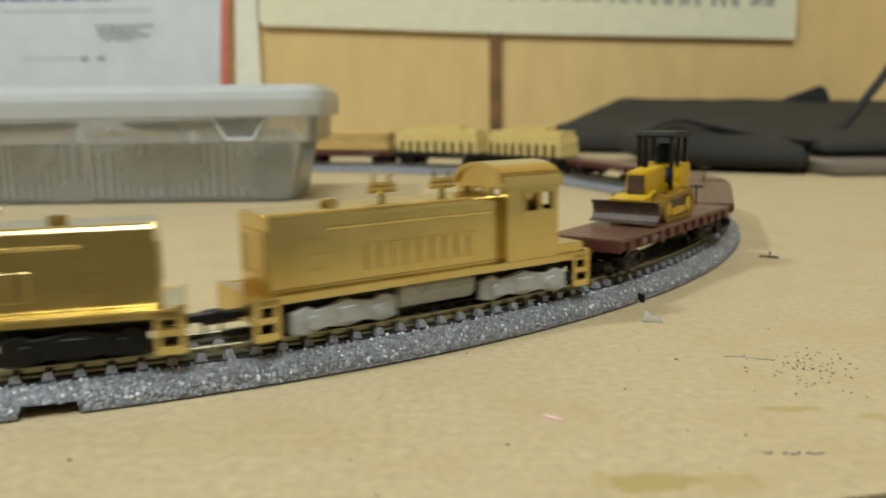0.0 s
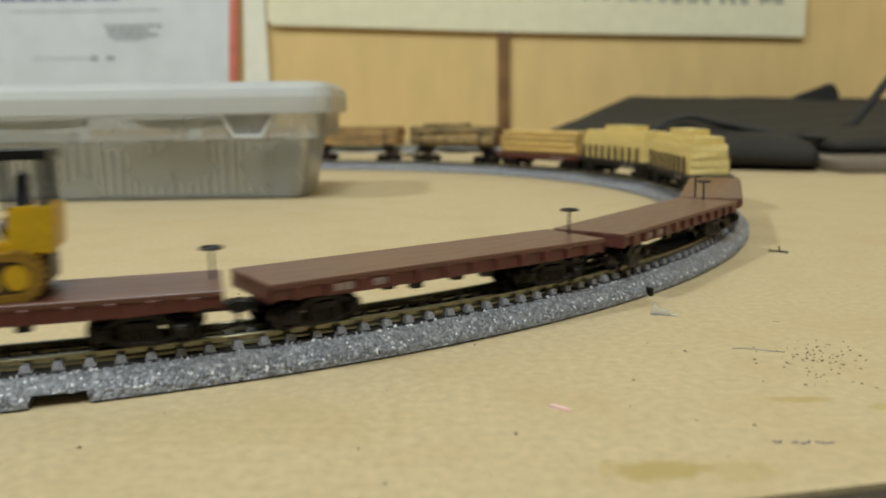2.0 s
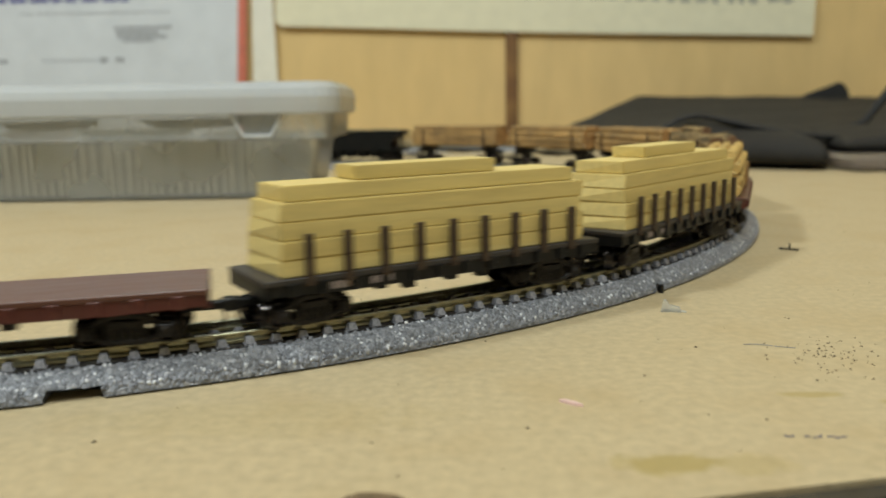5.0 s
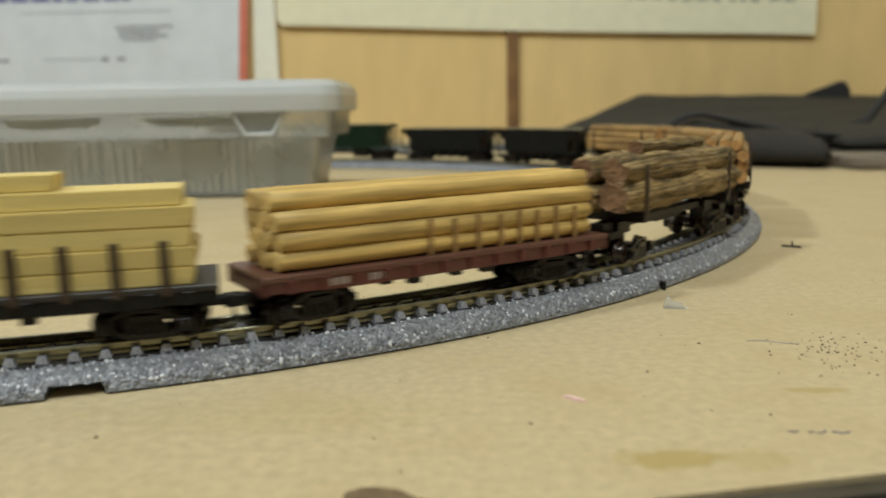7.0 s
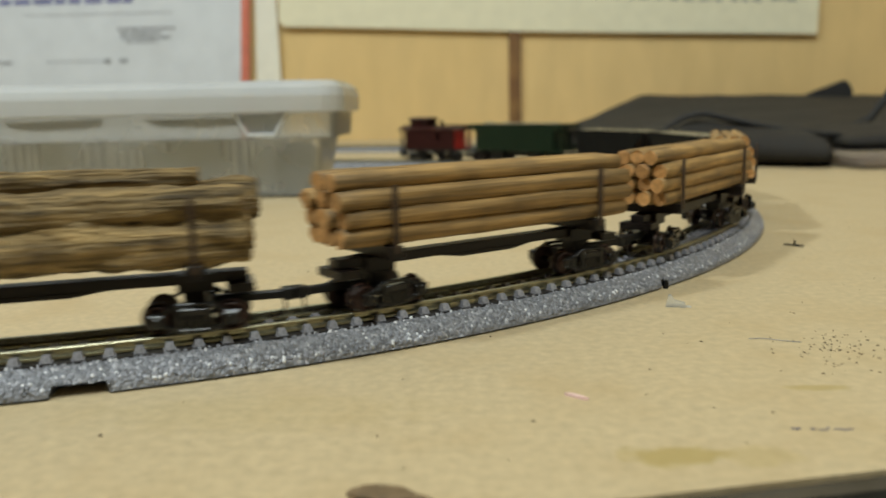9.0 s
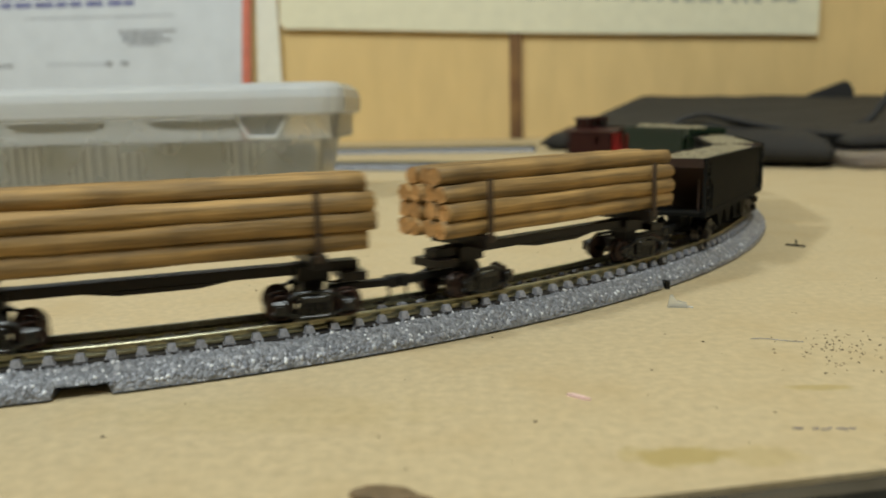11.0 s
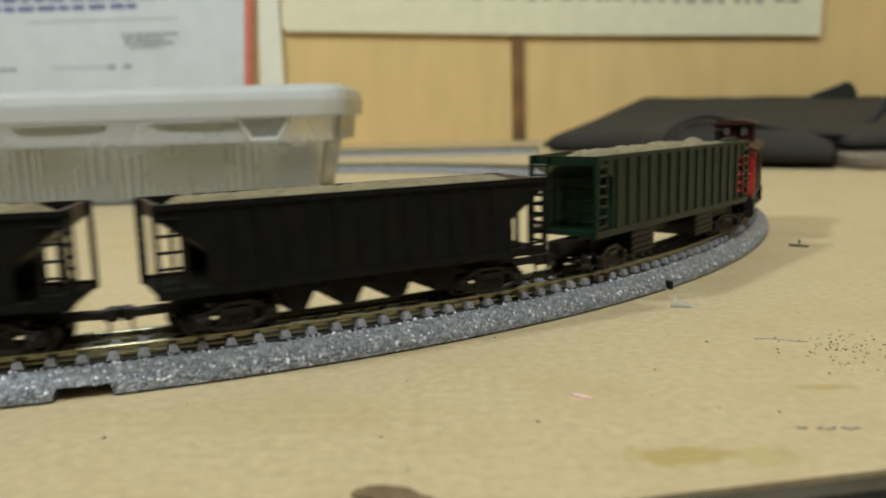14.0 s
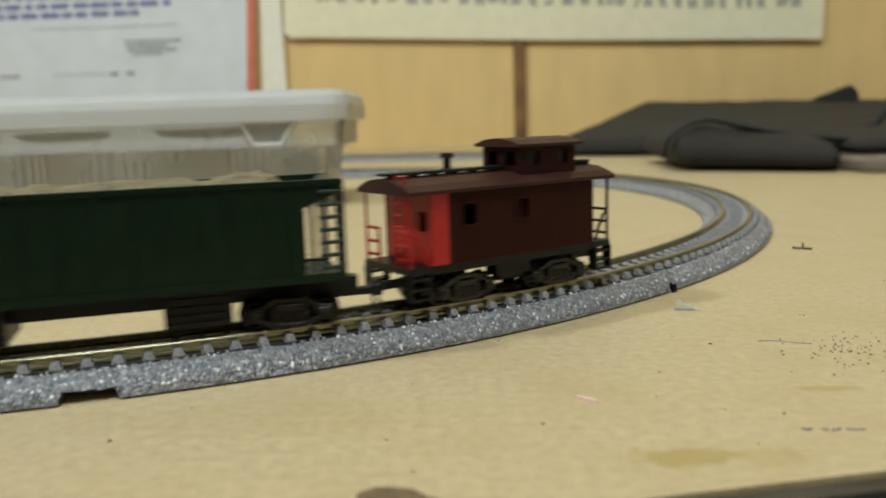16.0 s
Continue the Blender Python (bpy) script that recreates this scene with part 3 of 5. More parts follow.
def truck(parent, x, turn, kind="arch"):
    """A four-wheel truck: bolster, two side frames, two wheelsets."""
    if kind not in TRUCK_PARTS:
        mat = CAST_GREY if kind == "grey" else BLACK if kind == "black" else GLOSS_BLACK if kind in ("log", "gloss") else TRUCK
        large = kind in ("grey", "black")
        bm = bmesh.new()
        box(bm, -2.2, 2.2, -6.8, 6.8, 2.6, 4.6)
        box(bm, -1.8, 1.8, -2.2, 2.2, 4.4, 7.2)
        bol = bpy.data.meshes.new("truck")
        bmesh.ops.scale(bm, vec=(UNIT,) * 3, verts=bm.verts)
        bm.to_mesh(bol), bm.free()
        bol.materials.append(TRUCK)
        bm = bmesh.new()
        if large:
            prism(bm, [(-11, 1.2), (-11, 5.2), (-8, 6.2), (-6.2, 5.2), (-3, 5.6), (0, 6.4), (3, 5.6), (6.2, 5.2), (8, 6.2), (11, 5.2), (11, 1.2), (8, 0.6), (4, 1.6), (0, 0.9), (-4, 1.6), (-8, 0.6)], "y", -0.8, 0.8)
            for u in (-7, 7):
                rod(bm, (u, 0.6, 3.0), (u, 1.5, 3.0), 1.5, 10)
            box(bm, -2, 2, 0.6, 1.3, 1.8, 5.0)
        else:
            w = 0.7 if kind == "log" else 1.05
            strip(bm, [(-7.2, 3.9), (-5.0, 4.1), (-2.7, 5.6), (2.7, 5.6), (5.0, 4.1), (7.2, 3.9)], w, -0.6, 0.6)
            strip(bm, [(-7.2, 2.0), (-5.0, 2.0), (-2.7, 0.9), (2.7, 0.9), (5.0, 2.0), (7.2, 2.0)], w * 0.9, -0.6, 0.6)
            for u in (-2.5, 2.5):
                box(bm, u - 0.5, u + 0.5, -0.65, 0.65, 0.8, 5.7)
            for u in (-1.1, 0, 1.1):
                rod(bm, (u, 0.2, 1.0), (u, 0.2, 3.8), 0.5, 8)
            box(bm, -2.1, 2.1, -0.6, 1.0, 3.6, 5.0)
            for u in (-5.9, 5.9):
                box(bm, u - 1.15, u + 1.15, -0.6, 1.2, 1.75, 4.1)
                rod(bm, (u, 1.1, 2.9), (u, 1.5, 2.9), 0.8, 12)
        soften(bm, 0.2, 1)
        bmesh.ops.scale(bm, vec=(UNIT if large else UNIT * 1.1, UNIT, UNIT), verts=bm.verts)
        side = bpy.data.meshes.new("side_frame")
        bm.to_mesh(side), bm.free()
        side.materials.append(mat)
        bm = bmesh.new()
        for s in (-1, 1):
            turned(bm, [(s * y, r) for y, r in ((3.4, 0.6), (3.4, 3.0), (3.6, 3.15), (3.85, 3.05), (4.1, 2.72), (5.4, 2.62), (5.55, 2.5), (5.55, 2.1), (5.2, 1.9), (5.2, 1.15), (5.6, 0.95), (5.75, 0.5))])
        rod(bm, (0, -3.6, 0), (0, 3.6, 0), 0.7, 8)
        bmesh.ops.scale(bm, vec=(UNIT,) * 3, verts=bm.verts)
        ws = bpy.data.meshes.new("wheelset")
        bm.to_mesh(ws), bm.free()
        ws.materials.append(WHEEL)
        ws.materials.append(RUSTY)
        for f in ws.polygons:
            f.use_smooth = True
            if kind == "log" and abs(f.normal.y) > 0.6:
                f.material_index = 1
        TRUCK_PARTS[kind] = (bol, side, ws)
    bol, side, ws = TRUCK_PARTS[kind]
    tr = new("truck", bol)
    tr.parent = parent
    tr.matrix_basis = pose(x * UNIT, 0, 0, 0, 0, turn)
    wide = 7.6 if kind in ("grey", "black") else 6.9
    for s in (-1, 1):
        ob = new("side_frame", side)
        ob.parent = tr
        ob.matrix_basis = pose(0, s * wide * UNIT, 0, 0, 0, 0 if s > 0 else 180)
    for u in ((-7, 7) if kind in ("grey", "black") else (-6.5, 6.5)):
        ob = new("wheelset", ws)
        ob.parent = tr
        ob.matrix_basis = pose(u * UNIT, 0, 2.65 * UNIT)
    return tr


def trucks(car, half, kind="arch", ahead=0.0):
    lean = math.degrees(math.asin(half * UNIT / R))
    truck(car, half + ahead, lean, kind)
    truck(car, -half + ahead, -lean, kind)


def lettering(car, x0, x1, z0, z1, y, count):
    """Unreadable white writing on a car's side, as short bars."""
    for side in (1, -1):
        for i in range(count):
            a = x0 + (x1 - x0) * i / count
            bm = bmesh.new()
            box(bm, a, a + (x1 - x0) / count * 0.72, min(y, y + 0.06) * 1 if side > 0 else -y - 0.06, (y + 0.06) if side > 0 else -y, z0, z1)
            part("lettering", bm, LETTER, car, "faded white lettering bar")


def flat_car(brake, dark=False, stakes=0, label="", half=40.9):
    """A flat car: deck, side sills with stake pockets, centre sill, trucks, couplers, brake wheel."""
    car = thing("flat_car", label, "railway car", "cars of the train")
    body, deck = (BLACK, DARK_DECK) if dark else (OXIDE, DECK)
    bm = bmesh.new()
    box(bm, -half, half, -9.5, 9.5, 8.9, 10.0)
    soften(bm, 0.18, 1)
    part("deck", bm, deck, car, "worn plank deck")
    for s in (-1, 1):
        bm = bmesh.new()
        prism(bm, [(-half + 0.3, 6.9), (-half + 12, 6.5), (-half + 16, 6.3), (half - 16, 6.3), (half - 12, 6.5), (half - 0.3, 6.9), (half - 0.3, 8.95), (-half + 0.3, 8.95)], "y", s * 9.2 - 0.5 * (s > 0), s * 9.2 + 0.5 * (s < 0))
        part("side_sill", bm, body, car)
    bm = bmesh.new()
    box(bm, -half + 1, half - 1, -1.8, 1.8, 4.8, 8.9)
    for x in (-24, -12, 0, 12, 24):
        box(bm, x - 0.6, x + 0.6, -8.6, 8.6, 6.9, 8.9)
    for x, y in ((-9, 6), (-2, 5), (9, 6.5), (14, 4)):
        box(bm, x - 1.2, x + 1.2, y - 1, y + 1, 4.6, 6.8)
    part("underframe", bm, BLACK if dark else TRUCK, car)
    for s in (-1, 1):
        bm = bmesh.new()
        box(bm, min(s * half, s * (half - 0.9)), max(s * half, s * (half - 0.9)), -9.2, 9.2, 6.5, 8.95)
        part("end_sill", bm, body, car)
    bm = bmesh.new()
    box(bm, -0.8, 0.8, -0.45, 0.45, -1.25, 1.25)
    soften(bm, 0.15, 1)
    pocket = None
    for s in (-1, 1):
        for i in range(12):
            m = pose((-half + 5 + i * (2 * half - 10) / 11) * UNIT, s * 9.5 * UNIT, 7.85 * UNIT)
            if pocket is None:
                pocket = part("stake_pocket", bm, body, car)
                pocket.matrix_basis = m
            else:
                shared("stake_pocket", pocket, car, m)
    if stakes:
        bm = bmesh.new()
        box(bm, -0.75, 0.75, -0.45, 0.45, 0, 9.6)
        st = None
        for s in (-1, 1):
            for i in range(stakes):
                m = pose((-31 + i * 62 / (stakes - 1)) * UNIT, s * 9.6 * UNIT, 8.5 * UNIT)
                if st is None:
                    st = part("stake", bm, STAKE, car)
                    st.matrix_basis = m
                else:
                    shared("stake", st, car, m)
    if brake:
        for way in brake:
            by, bz = (-4.5, 17.0) if way > 0 else (-0.5, 16.0)
            bm = bmesh.new()
            rod(bm, (way * (half - 1.6), by, 9.8), (way * (half - 1.6), by, bz), 0.28, 8)
            w = part("brake_staff", bm, TRUCK, car)
            bm = bmesh.new()
            ring = [(way * (half - 1.6) + 1.9 * math.cos(k * math.pi / 8), by + 1.9 * math.sin(k * math.pi / 8), bz) for k in range(16)]
            for k in range(16):
                rod(bm, ring[k], ring[(k + 1) % 16], 0.3, 6)
            for k in range(0, 16, 4):
                rod(bm, ring[k], (way * (half - 1.6), by, bz - 0.1), 0.22, 5)
            part("brake_wheel", bm, TRUCK, w)
    lettering(car, half - 25.5, half - 20.5, 7.1, 8.5, 9.22, 4)
    lettering(car, half - 16.5, half - 11, 7.1, 8.5, 9.22, 4)
    trucks(car, 29.0, "arch", 1.3)
    knuckle(car, half + 2.2, 1), knuckle(car, -half - 2.2, -1)
    car.scale = (1.035, 1.07, 1)
    return car


def lumber_stack():
    """Pale sheets piled in steps, the top ones shorter and narrower."""
    load = thing("lumber_stack", "pale yellow lumber sheets stacked in steps on a flat car", "lumber", "loads of the train")
    rng = random.Random(5)
    rows = [(37.0, 9.0, 10.0, 13.2, 0), (37.2, 8.95, 13.2, 16.7, 0.2), (36.8, 8.25, 16.7, 20.2, 0), (37.0, 8.22, 20.2, 23.7, -0.1), (35.4, 6.8, 23.7, 26.8, 0), (17.0, 4.8, 26.8, 29.7, 2.5)]
    for hx, hy, z0, z1, dx in rows:
        bm = bmesh.new()
        e = rng.uniform(-0.6, 0.6)
        box(bm, -hx + dx + e, hx + dx + e, -hy, hy, z0 + (0.005 if z0 in (20.2, 10.0) else 0.03), z1 - (0.005 if z1 == 20.2 else 0.03))
        for v in bm.verts:
            v.co.x += rng.uniform(-0.4, 0.4)
            v.co.y += rng.uniform(-0.12, 0.12)
        soften(bm, 0.22, 2)
        part("board", bm, PINE, load)
    return load


def round_log(bm, y, z, r, half, rng, seg=14, rings=14, rough=0.12, ends=1.2, grow=0.0):
    """A log along x, uneven along its length, with ragged ends."""
    ph, off = rng.uniform(0, 6), Vector((rng.uniform(0, 90), rng.uniform(0, 90), rng.uniform(0, 90)))
    a, b = -half + rng.uniform(-ends, ends), half + rng.uniform(-ends, ends)
    drift = rng.uniform(-0.4, 0.4)
    loops = []
    for i in range(rings + 1):
        u = i / rings
        x = a + (b - a) * u
        loop = []
        for k in range(seg):
            t = 2 * math.pi * k / seg + ph
            c = Vector((x * 0.10, r * math.cos(t), r * math.sin(t)))
            rr = r * (1 + grow * (u - 0.5)) * (1 + rough * noise.noise(c * (0.9 / max(1, r / 2.5)) + off) + rough * 0.7 * noise.noise(c * 2.3 + off))
            if i in (0, rings):
                rr *= 0.93
            loop.append(bm.verts.new((x + (rng.uniform(-0.25, 0.25) if i in (0, rings) else 0), y + drift * (u - 0.5) + rr * math.cos(t), z + rr * math.sin(t))))
        loops.append(loop)
    for p, q in zip(loops, loops[1:]):
        for k in range(seg):
            bm.faces.new((p[k], p[(k + 1) % seg], q[(k + 1) % seg], q[k]))
    ends_f = []
    for loop in (loops[0][::-1], loops[-1]):
        ends_f.append(bm.faces.new(loop))
    return ends_f


def log_part(load, name, y, z, r, half, rng, mat, end_mat, **kw):
    bm = bmesh.new()
    for f in round_log(bm, y, z, r, half, rng, **kw):
        f.material_index = 1
    ob = part(name, bm, mat, load, smooth=False)
    ob.data.materials.append(end_mat)
    for p in ob.data.polygons:
        p.use_smooth = p.material_index == 0
    return ob


def dowel_load():
    load = thing("dowel_load", "pale peeled dowels stacked on an oxide red flat car", "timber", "loads of the train")
    rng = random.Random(11)
    r = 2.05
    for row, ys in enumerate(((-6.3, -2.1, 2.1, 6.3), (-6.5, -2.2, 2.2, 6.5), (-6.1, -2.0, 2.0, 6.1), (-4.2, 0.0, 4.2))):
        for y in ys:
            log_part(load, "dowel", y, 12.1 + row * 3.66, r, 38.8, rng, DOWEL, DOWEL, rough=0.05, ends=0.9)
    for i, x in enumerate((-33, -27.5, -22, -17, -12, -6, 0, 6)):
        bm = bmesh.new()
        box(bm, x - 0.45, x + 0.45, 8.45, 9.0, 10.0, 17.2 + 0.5 * (i % 2))
        part("stake", bm, TAN_STAKE, load, "light brown wooden stake")
    return load


def log_load(seed):
    load = thing("log_load", "tan peeled logs bundled between stakes of a log car", "timber", "loads of the train")
    rng = random.Random(seed)
    for row, ys in enumerate(((-6.2, -2.1, 2.1, 6.2), (-6.4, -2.2, 2.1, 6.5), (-6.0, -2.0, 2.2, 6.1), (-3.9, 0.4, 4.3))):
        for y in ys:
            log_part(load, "log", y + rng.uniform(-0.2, 0.2), 15.0 + row * 3.62 + rng.uniform(-0.1, 0.1), 2.02 * rng.uniform(0.95, 1.05), 39.6, rng, LOG, LOG_END, rough=0.13, ends=1.3)
    return load


def bark_load():
    load = thing("bark_log_load", "large rough grey brown bark logs on a log car", "timber", "loads of the train")
    rng = random.Random(21)
    for y, z, r, half, dx, grow in ((-4.5, 17.2, 4.4, 38.5, 0, 0.1), (4.6, 17.0, 4.5, 39.0, 0, -0.08), (4.3, 23.2, 3.7, 38.0, 0, 0.1), (-3.8, 23.4, 3.6, 39.0, 0, -0.1), (-1.4, 28.0, 2.0, 23.0, -9, 0.3)):
        ob = log_part(load, "bark_log", y, z, r, half, rng, BARK, BARK_END, rough=0.30, ends=2.0, seg=30, rings=46, grow=grow)
        ob.location.x = dx * UNIT
    return load


def log_car():
    """A skeleton log car: spine, bunks with stakes, trucks."""
    car = thing("log_car", "black skeleton log car with tall thin stakes", "railway car", "cars of the train")
    bm = bmesh.new()
    box(bm, -38, 38, -1.9, 1.9, 8.3, 10.3)
    prism(bm, [(-14, 8.4), (-7, 7.4), (7, 7.4), (14, 8.4)], "y", -1.9, 1.9)
    soften(bm, 0.15, 1)
    part("spine", bm, TRUCK, car)
    for x in (-28.5, 28.5):
        bm = bmesh.new()
        box(bm, x - 1.6, x + 1.6, -9.2, 9.2, 10.2, 12.9)
        box(bm, x - 3.4, x + 3.4, -3.0, 3.0, 7.0, 10.2)
        soften(bm, 0.15, 1)
        b = part("bunk", bm, TRUCK, car)
        for s in (-1, 1):
            bm = bmesh.new()
            box(bm, x - 0.5, x + 0.5, s * 9.1 - 0.35, s * 9.1 + 0.35, 11.5, 25.0)
            part("stake", bm, STAKE, b)
    trucks(car, 28.5, "log")
    knuckle(car, 44.6, 1), knuckle(car, -44.6, -1)
    for s in (-1, 1):
        bm = bmesh.new()
        box(bm, min(s * 34, s * 39), max(s * 34, s * 39), -4.5, 4.5, 6.6, 8.3)
        part("end_block", bm, TRUCK, car)
    return car


def slope_side(half, z0, z1, cut, upright=0.0):
    """A side's outline: cut back at the foot of both ends, upright to a share of the height, then sloping out."""
    k = z0 + max(4.0, upright * (z1 - z0))
    return [(-half, z1), (half, z1), (half, z1 - 2.2), (half - cut, k), (half - cut, z0), (-half + cut, z0), (-half + cut, k), (-half, z1 - 2.2)]


def hopper_car(ribs, label, paint=None, half=40.5, z1=24.5, z0=8.6, load_top=25.0, cut=11.0, green=False):
    """An open hopper: sides cut back under the ends, slope sheets, bays, corner posts, ladders and load."""
    paint = paint or HOPPER
    car = thing("hopper_car", label, "railway car", "cars of the train")
    for s in (-1, 1):
        bm = bmesh.new()
        prism(bm, slope_side(half, z0, z1, cut if green else 8.5, 0.72 if green else 0.5), "y", min(s * 8.6, s * 9.2), max(s * 8.6, s * 9.2))
        side = part("side_sheet", bm, paint, car)
        bm = bmesh.new()
        box(bm, -half, half, min(s * 8.5, s * 9.6), max(s * 8.5, s * 9.6), z1 - 0.9, z1 + 0.1)
        part("top_rail", bm, paint, side)
        bm = bmesh.new()
        box(bm, -half, half, min(s * 7.6, s * 9.5), max(s * 7.6, s * 9.5), z0 - 0.6, z0 + 1.0)
        part("side_sill", bm, paint, side)
        for i in range(ribs):
            x = -half + cut + 2 + i * (2 * half - 2 * cut - 4) / max(1, ribs - 1)
            bm = bmesh.new()
            box(bm, x - 0.45, x + 0.45, min(s * 9.15, s * 9.6), max(s * 9.15, s * 9.6), z0 + 0.8, z1 - 0.8)
            part("rib", bm, paint, side)
    for w in (-1, 1):
        bm = bmesh.new()
        if green:
            k = z0 + 0.72 * (z1 - z0)
            prism(bm, [(w * (half - 0.4), z1), (w * (half - 0.4), z1 - 2.2), (w * (half - cut), k), (w * (half - cut), z0 - 0.4), (w * (half - cut - 0.9), z0 - 0.4), (w * (half - cut - 0.9), k + 0.3), (w * (half - 1.2), z1)], "y", -8.55, 8.55)
            for i in range(5):
                z = z0 + 1.8 + i * 2.6
                box(bm, *sorted((w * (half - cut - 0.1), w * (half - cut + 0.45))), -8.3, 8.3, z, z + 0.5)
        else:
            prism(bm, [(w * (half - 0.4), z1), (w * (half - 0.4), z1 - 2.6), (w * (half - cut - 8), z0 - 1), (w * (half - cut - 9), z0), (w * (half - 1.2), z1)], "y", -8.55, 8.55)
        part("slope_sheet", bm, BROWN_DARK if not green else paint, car)
        bm = bmesh.new()
        box(bm, min(w * half, w * (half - cut - 2)), max(w * half, w * (half - cut - 2)), -8.6, 8.6, z0 - 0.4, z0 + 0.7)
        part("end_platform", bm, paint, car)
        for s in (-1, 1):
            bm = bmesh.new()
            box(bm, w * half - 0.45, w * half + 0.45, s * 9.0 - 0.45, s * 9.0 + 0.45, z0 - 0.5, z1)
            part("corner_post", bm, paint, car)
            bm = bmesh.new()
            box(bm, w * (half - 5.2) - 0.35, w * (half - 5.2) + 0.35, s * 6.0 - 0.35, s * 6.0 + 0.35, z0, z1 - 5)
            part("end_brace", bm, BROWN_DARK if not green else paint, car)
        bm = bmesh.new()
        y0, y1 = (-9.0, -4.4) if w > 0 else (4.4, 9.0)
        for y in (y0, y1):
            box(bm, w * half - 0.3, w * half + 0.3, y - 0.3, y + 0.3, z0, z1)
        for k in range(7):
            z = z0 + 2 + k * (z1 - z0 - 3) / 6.5
            rod(bm, (w * half, y0, z), (w * half, y1, z), 0.4 if green else 0.3, 6)
        part("end_ladder", bm, paint, car)
        bm = bmesh.new()
        for k in range(5 if not green else 7):
            z = z0 + 2 + k * (z1 - z0 - 3) / (4.5 if not green else 6.5)
            rod(bm, (w * half, 9.3, z), (w * (half - 4.2), 9.3, z), 0.42 if green else 0.3, 6)
        box(bm, w * (half - 4.2) - 0.28, w * (half - 4.2) + 0.28, 9.0, 9.5, z0, z1 - 1)
        part("side_ladder", bm, paint, car)
    bm = bmesh.new()
    box(bm, -half - (4 if green else -3), half + (4 if green else -3), -1.7, 1.7, 5.0, 8.2)
    part("centre_sill", bm, BLACK, car)
    if green:
        for x in (-18.8, 18.8):
            bm = bmesh.new()
            box(bm, x - 6.0, x + 6.0, -7.0, 7.0, 2.2, z0 - 0.4)
            for k in range(4):
                box(bm, x - 5.6, x + 5.6, 6.9, 7.4, 2.6 + k * 1.5, 3.2 + k * 1.5)
            part("discharge_box", bm, BLACK, car)
    else:
        for x in (-15.6, -5.2, 5.2, 15.6):
            bm = bmesh.new()
            prism(bm, [(x - 5.1, z0 + 0.6), (x + 5.1, z0 + 0.6), (x + 1.5, 2.6), (x - 1.5, 2.6)], "y", -7.8, 7.8)
            part("hopper_bay", bm, HOPPER, car)
    bm = bmesh.new()
    rng = random.Random(4 + ribs)
    nx, ny = 90, 20
    grid = []
    for i in range(nx + 1):
        row = []
        for j in range(ny + 1):
            x, y = -half + 0.8 + (2 * half - 1.6) * i / nx, -8.6 + 17.2 * j / ny
            h = load_top - 2.0 * abs(y / 8.6) ** 3 - (34 if green else 20) * max(0, abs(x / half) - (0.74 if green else 0.82))
            k = 1.5 if green else 0.55
            h += k * noise.noise(Vector((x * 0.16, y * 0.2, ribs))) + 0.5 * noise.noise(Vector((x * 0.9, y * 0.9, ribs))) + 0.5 * noise.noise(Vector((x * 2.1, y * 2.1, 3)))
            row.append(bm.verts.new((x, y, max(h, z1 - 2.0 + 0.15 * noise.noise(Vector((x, y, 5)))))))
        grid.append(row)
    for i in range(nx):
        for j in range(ny):
            bm.faces.new((grid[i][j], grid[i + 1][j], grid[i + 1][j + 1], grid[i][j + 1]))
    tagged(part("gravel_load", bm, GRAVEL, car, "tan gravel heaped in the hopper"), kind="stuff")
    trucks(car, 36.0 if green else 28.0)
    knuckle(car, 52.6 if green else 44.1, 1), knuckle(car, -52.6 if green else -half - 3.6, -1)
    return car


